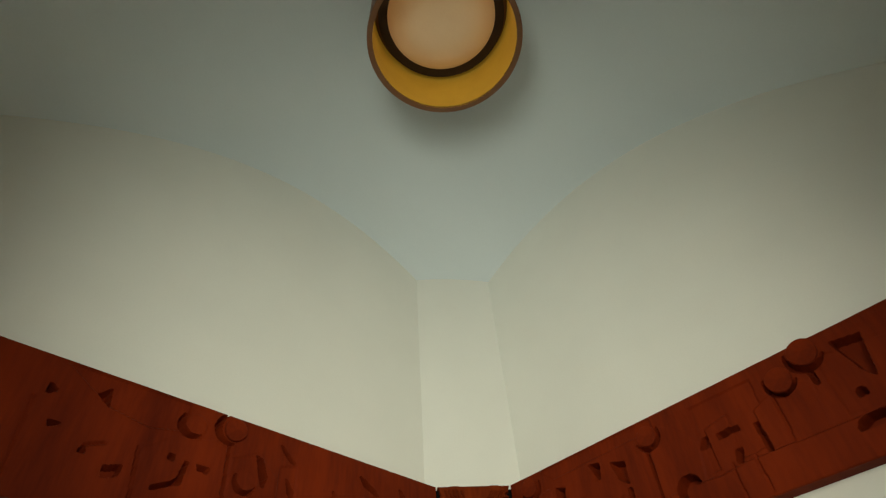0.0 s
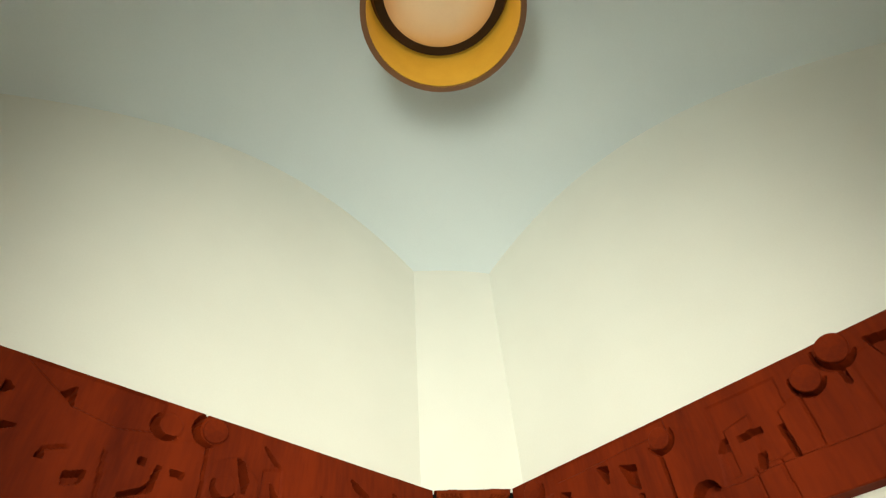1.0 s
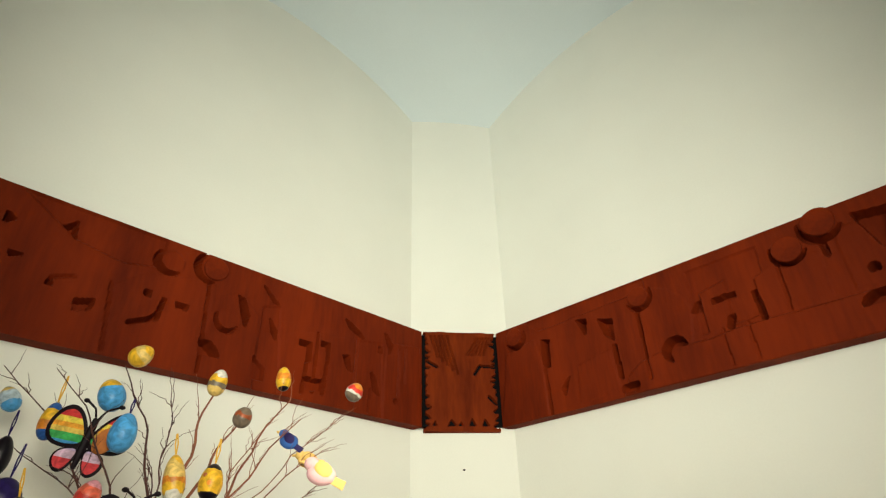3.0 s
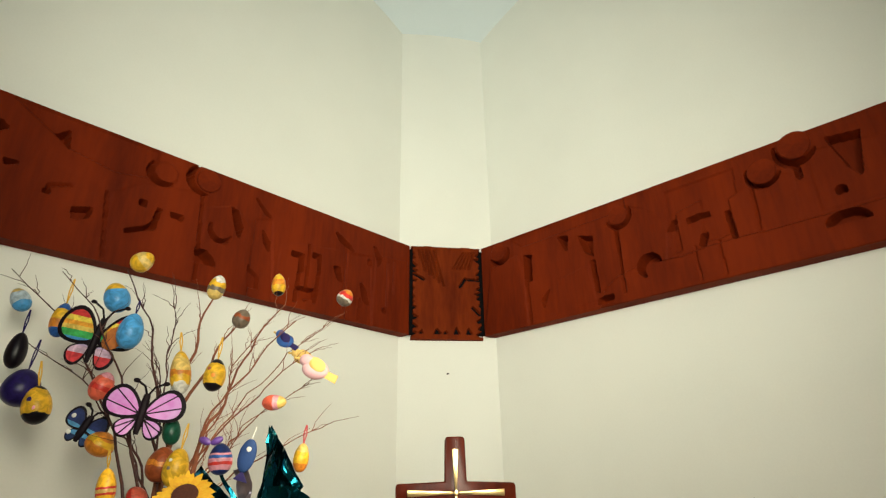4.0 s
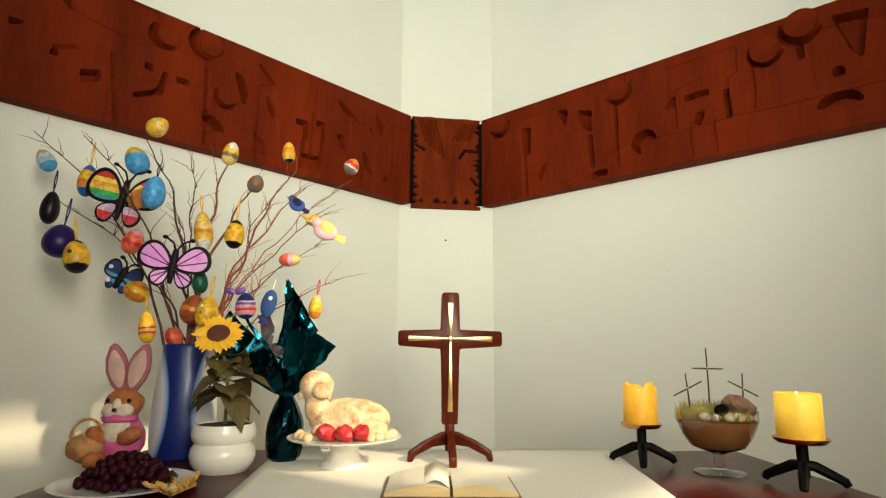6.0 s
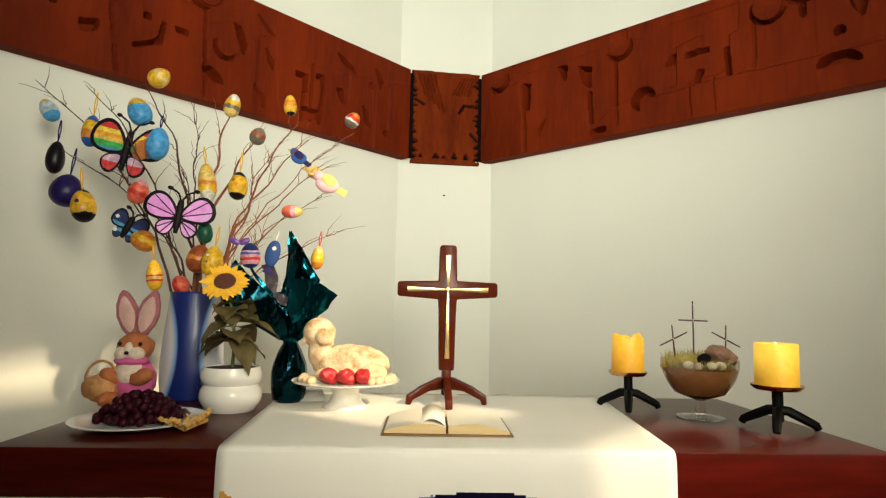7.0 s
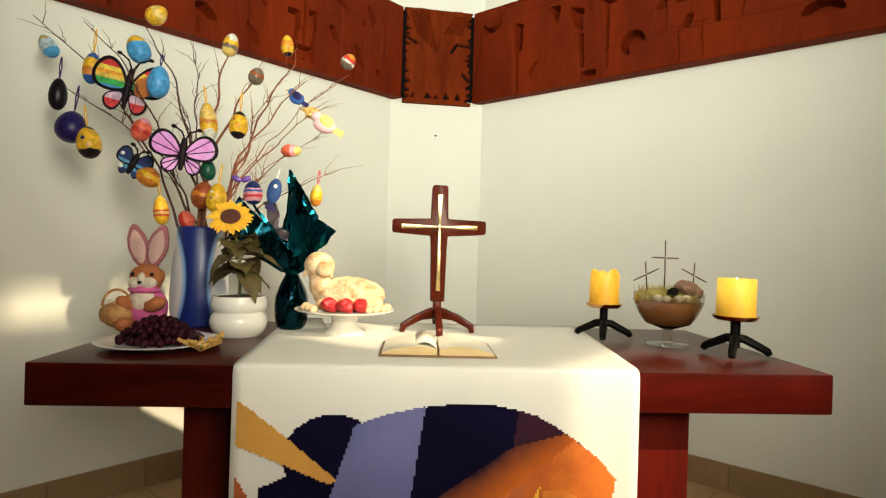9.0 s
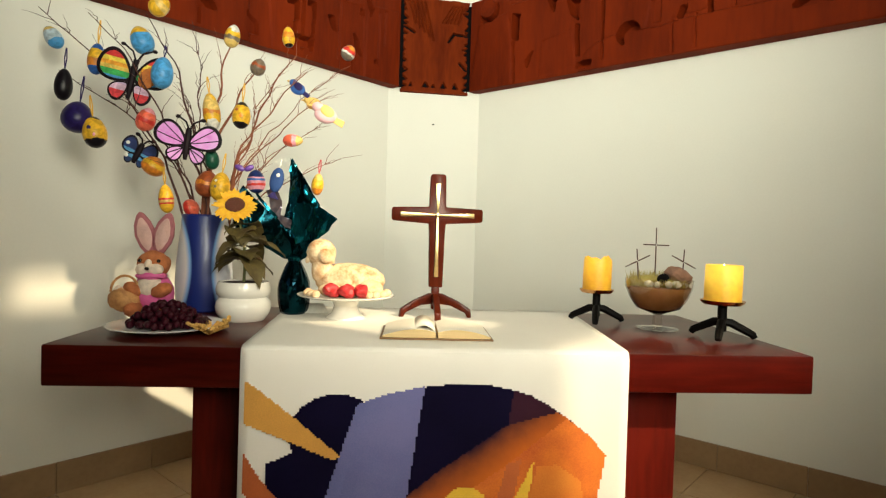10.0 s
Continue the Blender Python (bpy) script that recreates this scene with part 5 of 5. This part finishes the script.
tube(bm, [(-0.085 + 0.055 * math.cos(a), -0.058, 0.095 + 0.065 * math.sin(a)) for a in [math.pi * i / 10 for i in range(11)]], 0.005, 6)
for f in set(bm.faces) - before:
    f.material_index = 5
solo("toy_rabbit", bm, mats, on_altar(-1.243, -2.335, TOP), "plush toy rabbit in pink holding a wicker basket", "toy rabbit")

# ---- branches in the vase ----
MOUTH = Vector((-1.100, -2.165, TOP + 0.30))
bouquet = thing("branch_bouquet", on_altar(0, 0, 0), "bare twisted branches standing in the blue vase", "branches")
rng = random.Random(31)


def branch(end, r0, mat, bend=0.0, start=None, steps=20, wob=0.034, name="branch", rise=0.62):
    a = Vector(start) if start is not None else MOUTH + Vector((rng.uniform(-0.05, 0.05), rng.uniform(-0.05, 0.05), 0))
    e = Vector(end)
    mid = a + Vector(((e.x - a.x) * (0.14 + 0.4 * bend), (e.y - a.y) * 0.4, (e.z - a.z) * rise))
    pts, rad = [], []
    seed = rng.uniform(0, 50)
    for i in range(steps + 1):
        k = i / steps
        p = (1 - k) ** 2 * a + 2 * k * (1 - k) * mid + k * k * e
        amp = wob * min(1, 4 * k * (1 - k) + 0.15)
        p += amp * Vector((noise.noise(Vector((k * 5, seed, 0))) + 0.4 * noise.noise(Vector((k * 14, seed, 3))), noise.noise(Vector((k * 5, seed, 5))), 0.5 * noise.noise(Vector((k * 7, seed, 9)))))
        pts.append(p)
        rad.append(r0 * (1 - 0.72 * k))
    bm = B()
    tube(bm, pts, [q * 1.45 for q in rad], 6)
    part(name, bm, mat, bouquet)
    return pts


def twigs(pts, n, mat, length=(0.05, 0.17), r=0.0013):
    for k in range(n * 2):
        i = rng.randrange(len(pts) // 3, len(pts))
        p = pts[i]
        d = (pts[i] - pts[i - 1]).normalized()
        d = (d + Vector((rng.uniform(-0.9, 0.9), rng.uniform(-0.5, 0.5), rng.uniform(-0.3, 0.6)))).normalized()
        branch(p + d * rng.uniform(*length), r, mat, start=p, steps=6, wob=0.012, name="twig", rise=0.5)


for end, r0, mat, tw, bend in (
        ((-1.85, -2.10, 2.27), 0.0042, TWIG, 5, 0.35), ((-1.61, -2.15, 2.24), 0.0040, TWIG, 5, 0.1), ((-1.40, -2.08, 2.27), 0.0050, TWIG, 6, 0.0),
        ((-1.14, -2.2, 2.10), 0.0034, TWIG, 6, 0.0), ((-1.008, -2.15, 2.13), 0.0075, REDTWIG, 2, -0.1), ((-0.892, -2.176, 2.015), 0.0075, REDTWIG, 2, -0.2),
        ((-1.76, -2.10, 2.0), 0.0034, TWIG, 3, 0.2), ((-1.44, -2.16, 1.86), 0.0040, TWIG, 4, 0.1), ((-1.22, -2.10, 1.90), 0.0042, TWIG, 4, 0.0)):
    twigs(branch(end, r0, mat, bend), tw, mat)
for end, r0, tw, bend in (((-0.72, -2.2, 2.08), 0.0055, 6, 0.05), ((-0.66, -2.26, 2.0), 0.0045, 5, 0.0), ((-0.60, -2.2, 1.90), 0.0036, 5, 0.05), ((-0.64, -2.15, 1.78), 0.0032, 5, 0.1),
                          ((-0.55, -2.2, 1.63), 0.0030, 4, 0.25), ((-0.80, -2.24, 1.95), 0.0036, 6, 0.1), ((-0.50, -2.15, 2.06), 0.0026, 3, 0.2), ((-0.75, -2.1, 1.72), 0.0030, 4, 0.2)):
    twigs(branch(end, r0, REDTWIG, bend, start=MOUTH + Vector((0.06 + rng.uniform(-0.03, 0.03), 0.02, 0.02))), tw, REDTWIG, (0.06, 0.15), 0.0011)

# ---- hung eggs ----
C = dict(black=(0.006, 0.004, 0.008), violet=(0.018, 0.010, 0.10), yellow=(0.85, 0.48, 0.03), orange=(0.78, 0.26, 0.03), sky=(0.08, 0.36, 0.74), pale=(0.55, 0.68, 0.78), navy=(0.012, 0.03, 0.14),
         coral=(0.78, 0.14, 0.08), white=(0.80, 0.76, 0.68), grey=(0.20, 0.15, 0.11), green=(0.01, 0.09, 0.05), pink=(0.80, 0.34, 0.42), red=(0.65, 0.04, 0.03), blue=(0.03, 0.12, 0.42), brown=(0.35, 0.08, 0.025), straw=(0.80, 0.55, 0.16))


def egg(u, v, z, w, h, bands, label, tilt=0.0, ribbon=None, rise=0.07, wave=0.22, dots=None, name="painted_egg"):
    """bands: (place from 0 at the foot to 1 at the top, colour)."""
    e = thing(name, on_altar(u, v, z, 0) @ pose(0, 0, 0, 0, tilt, 0), label, "painted egg", "painted eggs on the branches")
    bm = B()
    prof = [(0.0006, -h / 2)]
    for i in range(1, 16):
        k = i / 16
        x = -math.cos(math.pi * k)
        prof.append((w / 2 * math.sin(math.pi * k) * (1 - 0.13 * x), h / 2 * x))
    prof.append((0.0006, h / 2))
    lathe(bm, prof, 24)
    shell = part("shell", bm, banded("egg_paint", [(p, C[c]) for p, c in bands], low=-h / 2, high=h / 2, wave=wave, waves=22), e)
    for (dx, dz, r_, col) in dots or ():
        bm = B()
        x, zz = dx * w / 2, dz * h / 2
        y = -(w / 2) * math.sqrt(max(0.02, 1 - dx * dx - dz * dz)) * (1 - 0.13 * dz)
        ball(bm, (x, y, zz), (r_, 0.0015, r_), sub=2)
        part("painted_dot", bm, material("dot_paint", C[col], 0.4, bump=0), shell)
    if ribbon:
        bm = B()
        for s in (-1, 1):
            tube(bm, [(0, 0, h / 2 - 0.002), (s * 0.005, 0, h / 2 + rise * 0.5), (s * 0.001, 0, h / 2 + rise)], 0.0024, 5)
        part("ribbon", bm, ribbon, e, "thin hanging ribbon")
    return e


egg(-1.798, -2.077, 2.148, 0.070, 0.105, [(0, "sky"), (0.3, "pale"), (0.75, "straw"), (0.9, "sky")], "pale blue marbled egg on a branch tip", -32)
egg(-1.728, -2.120, 1.933, 0.070, 0.138, [(0, "black"), (0.6, "black")], "near-black painted egg hung on a violet ribbon", 4, RIBBONBLUE, 0.09)
egg(-1.640, -2.169, 1.785, 0.122, 0.135, [(0, "violet"), (0.5, "violet")], "round deep violet egg hung on a ribbon", 8, RIBBONBLUE, 0.11)
egg(-1.562, -2.182, 1.722, 0.094, 0.135, [(0, "black"), (0.24, "yellow"), (0.88, "black")], "yellow egg with a jagged black foot and dots", -8, RIBBON, 0.09, dots=((0.0, 0.2, 0.009, "violet"), (0.35, -0.25, 0.007, "pink")))
egg(-1.586, -2.130, 2.047, 0.070, 0.135, [(0, "blue"), (0.22, "orange"), (0.5, "yellow"), (0.78, "blue")], "orange and blue painted egg hung on a yellow ribbon", 5, RIBBON, 0.10)
egg(-1.410, -2.099, 2.147, 0.094, 0.125, [(0, "sky"), (0.68, "yellow"), (0.85, "straw")], "light blue egg with a yellow top", -22)
egg(-1.283, -2.190, 1.985, 0.088, 0.135, [(0, "sky"), (0.5, "sky")], "sky blue painted egg hung on a dark ribbon", 6, RIBBONBLUE, 0.05)
egg(-1.355, -2.171, 1.787, 0.078, 0.104, [(0, "coral"), (0.35, "red"), (0.55, "coral"), (0.8, "pink")], "coral and red painted egg", 20)
egg(-1.333, -2.142, 1.592, 0.100, 0.085, [(0, "orange"), (0.5, "yellow"), (0.75, "orange")], "orange painted egg low in the branches", 30)
egg(-1.335, -2.105, 2.297, 0.080, 0.095, [(0, "yellow"), (0.5, "straw"), (0.8, "yellow")], "yellow egg on a branch tip", 55)
egg(-1.005, -2.149, 2.169, 0.066, 0.100, [(0, "straw"), (0.3, "grey"), (0.5, "yellow"), (0.72, "white")], "striped grey and yellow egg on a thick branch", 12, wave=0.5)
egg(-0.885, -2.176, 2.033, 0.064, 0.074, [(0, "grey"), (0.5, "brown"), (0.7, "grey")], "small grey-brown mottled egg on a thick branch", 20, wave=0.6)
egg(-1.076, -2.187, 1.830, 0.072, 0.160, [(0, "white"), (0.2, "yellow"), (0.4, "orange"), (0.55, "straw"), (0.8, "yellow")], "long yellow and white swirled egg on a ribbon", -8, RIBBON, 0.07, wave=0.5)
egg(-0.938, -2.226, 1.812, 0.075, 0.115, [(0, "black"), (0.2, "yellow"), (0.82, "black")], "yellow egg with black ends and dots", 4, RIBBON, 0.08, dots=((-0.3, 0.3, 0.007, "brown"), (0.2, -0.1, 0.008, "orange")))
egg(-0.760, -2.169, 2.171, 0.054, 0.090, [(0, "black"), (0.12, "yellow"), (0.45, "orange"), (0.7, "yellow")], "small yellow and orange egg on a branch tip", -4)
egg(-0.499, -2.168, 2.117, 0.062, 0.068, [(0, "grey"), (0.35, "white"), (0.5, "red"), (0.75, "orange")], "small red and grey painted egg on a twig", 30, wave=0.5)
egg(-0.725, -2.200, 1.718, 0.054, 0.086, [(0, "coral"), (0.5, "pink"), (0.7, "straw")], "coral egg lying along a twig", 88)
egg(-0.612, -2.217, 1.531, 0.052, 0.094, [(0, "orange"), (0.3, "yellow"), (0.7, "straw")], "small yellow egg hung on a red ribbon", 6, RIBBONRED, 0.06)
egg(-1.055, -2.233, 1.622, 0.058, 0.092, [(0, "green"), (0.6, "green")], "dark green painted egg", -6)
egg(-0.840, -2.347, 1.523, 0.074, 0.096, [(0, "navy"), (0.14, "pink"), (0.3, "red"), (0.4, "pink"), (0.52, "blue"), (0.62, "pink"), (0.68, "navy")], "navy egg with pink and red zigzag bands", -4, wave=0.12)
egg(-1.250, -2.209, 1.447, 0.062, 0.122, [(0, "yellow"), (0.3, "red"), (0.36, "straw"), (0.46, "red"), (0.52, "yellow")], "yellow egg with red marks hung beside the vase", -6, RIBBON, 0.06, wave=0.1)
egg(-1.151, -2.190, 1.412, 0.080, 0.062, [(0, "red"), (0.5, "coral")], "coral red egg resting in the vase mouth", 70)
egg(-1.080, -2.215, 1.516, 0.092, 0.115, [(0, "brown"), (0.45, "orange"), (0.6, "brown")], "rust orange egg among the branches", 10)
egg(-1.008, -2.265, 1.503, 0.080, 0.122, [(0, "yellow"), (0.5, "yellow")], "yellow chick egg on a ribbon above the sunflower", 8, RIBBON, 0.08, dots=((-0.25, 0.35, 0.006, "white"), (-0.2, -0.05, 0.006, "grey")))


# ---- fabric butterflies ----
def ring_points(fn, n=26):
    return [fn(2 * math.pi * i / n) for i in range(n)]


def butterfly(u, v, z, size, turn, roll, upper, lower, label, stripes=False, narrow=1.0):
    b = thing("butterfly_ornament", on_altar(u, v, z, turn) @ pose(0, 0, 0, 0, roll, 0), label, "butterfly", "butterflies on the branches")
    for sgn in (-1, 1):
        for name, mat, cx, cz, rx, rz, tilt in (("upper_wing", upper, 0.235, 0.105, 0.255, 0.185, 26), ("lower_wing", lower, 0.145, -0.15, 0.145, 0.105, -42)):
            ct, st = math.cos(radians(tilt)), math.sin(radians(tilt))

            def shape(a, k):
                x, y = rx * math.cos(a) * k, rz * math.sin(a) * k * (1 + 0.42 * math.cos(a))
                return (sgn * size * narrow * (cx + x * ct - y * st), size * (cz + x * st + y * ct))
            bm = B()
            prism(bm, ring_points(lambda a: shape(a, 1.0)), -0.003, 0.003, 0.0012)
            wing = part(name, bm, MAROON, b, "black-edged fabric wing")
            bm = B()
            prism(bm, ring_points(lambda a: shape(a, 0.80)), -0.0055, -0.0025)
            part("wing_panel", bm, mat, wing, "coloured wing panel")
            if not stripes:
                for q in (0.35, 0.7):
                    bm = B()
                    p0, p1 = shape(math.pi, 0.9), shape((q - 0.5) * 2.2, 0.92)
                    tube(bm, [(p0[0], -0.006, p0[1]), (p1[0], -0.006, p1[1])], 0.0022, 5)
                    part("wing_vein", bm, MAROON, wing, "black vein")
    bm = B()
    tube(bm, [(0, -0.004, -0.24 * size), (0, -0.006, -0.1 * size), (0, -0.006, 0.12 * size), (0, -0.004, 0.24 * size)], [0.007, 0.013, 0.014, 0.010], 10)
    part("body", bm, MAROON, b, "black body")
    for sgn in (-1, 1):
        bm = B()
        tube(bm, [(0, 0, 0.22 * size), (sgn * 0.06 * size, 0, 0.34 * size), (sgn * 0.17 * size, 0, 0.40 * size)], 0.004, 6)
        ball(bm, (sgn * 0.18 * size, 0, 0.40 * size), (0.011, 0.008, 0.008), sub=2)
        part("antenna", bm, MAROON, b, "black feeler")
    return b


s1 = 0.345
rainbow = banded("rainbow_wing", [(0, (0.06, 0.30, 0.62)), (0.24, (0.05, 0.42, 0.10)), (0.42, (0.75, 0.52, 0.10)), (0.54, (0.85, 0.36, 0.03)), (0.66, (0.85, 0.66, 0.08)), (0.80, (0.68, 0.04, 0.04))],
                 low=-0.035, high=0.105, rough=0.7, wave=0.05)
redlow = banded("red_pink_wing", [(0, (0.68, 0.05, 0.06)), (0.5, (0.72, 0.50, 0.66)), (0.8, (0.60, 0.44, 0.70))], low=-0.10, high=-0.01, rough=0.7, wave=0.1)
butterfly(-1.423, -2.155, 1.959, s1 * 1.03, 8, 11, rainbow, redlow, "rainbow-striped fabric butterfly with black edges", True, 0.86)
spot = bpy.data.objects["butterfly_ornament"]
bm = B()
ball(bm, (0.062, -0.006, 0.022), (0.036, 0.003, 0.050), spin(0, 25, 0), sub=3)
part("wing_spot", bm, material("orange_cloth", (0.55, 0.17, 0.03), 0.8, dark=(0.12, 0.03, 0.01), scale=14, fine=90, amount=0.8), spot, "orange spot edged in black")
mauve = material("mauve_fabric", (0.66, 0.34, 0.70), 0.7, dark=(0.58, 0.10, 0.52), scale=16, fine=60, bump=0.1, amount=0.7)
mauve2 = material("mauve_fabric_low", (0.56, 0.30, 0.62), 0.7, dark=(0.40, 0.10, 0.46), scale=16, fine=60, bump=0.1, amount=0.7)
butterfly(-1.135, -2.297, 1.670, 0.27, 10, 7, mauve, mauve2, "mauve fabric butterfly with black edges and veins")


eyed = banded("eyed_wing", [(0, (0.02, 0.05, 0.16)), (0.30, (0.10, 0.34, 0.62)), (0.55, (0.016, 0.03, 0.13))], low=-0.06, high=0.06, rough=0.7, wave=0.2)
small = butterfly(-1.388, -2.169, 1.640, 0.19, 14, 24, eyed, eyed, "small navy and blue fabric butterfly with white eye spots", True, 0.8)
for dx, dz in ((-0.052, 0.026), (-0.036, -0.026)):
    bm = B()
    ball(bm, (dx, -0.008, dz), (0.008, 0.003, 0.008), sub=2)
    part("eye_spot", bm, CARD, small, "white eye spot")


# ---- birds, fish and bow ----
def bird(u, v, z, size, turn, roll, body, wing, beak, label):
    b = thing("bird_ornament", on_altar(u, v, z, turn) @ pose(0, 0, 0, 0, roll, 0), label, "bird ornament", "birds on the branches")
    bm = B()
    ball(bm, (0, 0, 0), (0.42 * size, 0.22 * size, 0.30 * size), sub=3)
    ball(bm, (-0.34 * size, 0, 0.22 * size), (0.22 * size, 0.18 * size, 0.20 * size), sub=3)
    part("body", bm, body, b)
    bm = B()
    prism(bm, [(0.25 * size, 0.05 * size), (0.75 * size, -0.05 * size), (0.70 * size, -0.30 * size), (0.30 * size, -0.18 * size)], -0.004, 0.004, 0.0015)
    part("tail", bm, wing, b)
    for s in (-1, 1):
        bm = B()
        ball(bm, (0.05 * size, s * 0.20 * size, 0.12 * size), (0.28 * size, 0.05 * size, 0.20 * size), spin(0, 20, 0), sub=2)
        part("wing", bm, wing, b)
    bm = B()
    lathe(bm, [(0.06 * size, 0), (0.003, 0.18 * size)], 10)
    part("beak", bm, beak, b, m=pose(-0.52 * size, 0, 0.22 * size, 0, -90, 0))
    return b


blue1, blue2 = material("blue_felt", C["blue"], 0.8, fine=200), material("navy_felt", C["violet"], 0.8, fine=200)
pinkf, strawf = material("pink_felt", (0.82, 0.48, 0.52), 0.8, fine=200), material("straw_felt", (0.85, 0.55, 0.16), 0.8, fine=200)
bird(-0.712, -2.182, 1.945, 0.082, -10, 20, blue1, blue2, strawf, "blue felt bird hung on a twig")
bird(-0.585, -2.219, 1.829, 0.115, 5, 12, pinkf, strawf, strawf, "pink and yellow felt bird hung on a ribbon")
bird(-0.641, -2.184, 1.882, 0.08, -8, 0, strawf, strawf, strawf, "small straw-yellow felt bird on a twig")
fish = thing("fish_ornament", on_altar(-0.758, -2.345, 1.532) @ pose(0, 0, 0, 0, 12, 0), "navy fabric fish with a white eye, hung on a pale ribbon", "fish ornament")
bm = B()
ball(bm, (0, 0, 0), (0.028, 0.014, 0.052), sub=3)
part("body", bm, material("deep_blue_felt", (0.015, 0.055, 0.20), 0.8, fine=200), fish)
bm = B()
prism(bm, [(0, -0.045), (0.026, -0.078), (-0.022, -0.074)], -0.003, 0.003, 0.001)
part("tail", bm, blue2, fish)
bm = B()
ball(bm, (0.004, -0.014, 0.020), (0.008, 0.003, 0.008), sub=2)
part("eye", bm, CARD, fish, "white eye")
bm = B()
tube(bm, [(0, 0, 0.05), (0.002, 0, 0.09)], 0.0025, 5)
part("ribbon", bm, CARD, fish, "pale ribbon")
bow = thing("violet_bow", on_altar(-0.927, -2.204, 1.587, 0), "violet ribbon bow tied on the branches", "bow")
for s in (-1, 1):
    bm = B()
    ball(bm, (s * 0.020, 0, 0.004), (0.023, 0.009, 0.013), spin(0, -25 * s, 0), sub=2)
    part("loop", bm, material("violet_satin", (0.12, 0.05, 0.30), 0.4, bump=0.2), bow)

# ---- floor tiles and skirting pieces ----
bm = B()
box(bm, (0.0025, 0.0025, -0.006), (0.4475, 0.4475, 0.0), 0.0018)
tile_mesh = mesh_of("tile", bm, TILE, smooth=False)
for i in range(11):
    for j in range(11):
        t = new("tile", tile_mesh)
        t.parent = floor
        t.matrix_basis = pose(-4.85 + 0.45 * i, -4.85 + 0.45 * j, 0.0005 * ((i * 7 + j * 3) % 3 - 1))
bm = B()
box(bm, (0.001, -0.014, 0.001), (0.449, -0.0005, 0.155), 0.002)
skirt_mesh = mesh_of("baseboard_piece", bm, SKIRT, smooth=False)
for name, m, count in (("baseboard_north", pose(-4.4, 0.1, 0), 8), ("baseboard_east", pose(0.1, -0.40, 0, 0, 0, -90), 8)):
    base = thing(name, m, "brown ceramic baseboard along the wall", "baseboard", kind="structure")
    for k in range(count):
        t = new("baseboard_piece", skirt_mesh)
        t.parent = base
        t.matrix_basis = pose(0.45 * k, 0, 0)
bm = B()
box(bm, (0, -0.014, 0.001), (wlen, -0.0005, 0.155), 0.002)
solo("baseboard_corner", bm, SKIRT, Matrix.Translation(c0) @ pose(0, 0, 0, 0, 0, math.degrees(math.atan2(wdir.y, wdir.x))), "brown ceramic baseboard across the corner", "baseboard", kind="structure", smooth=False)
bm = B()
made = ball(bm, (0, 0, 0), (0.010, 0.002, 0.006), sub=2)
solo("wall_nail", bm, WICK, Matrix.Translation((-0.175, -0.130, 2.18)) @ pose(0, 0, 0, 0, 0, -40), "small dark nail head in the plaster", "nail")
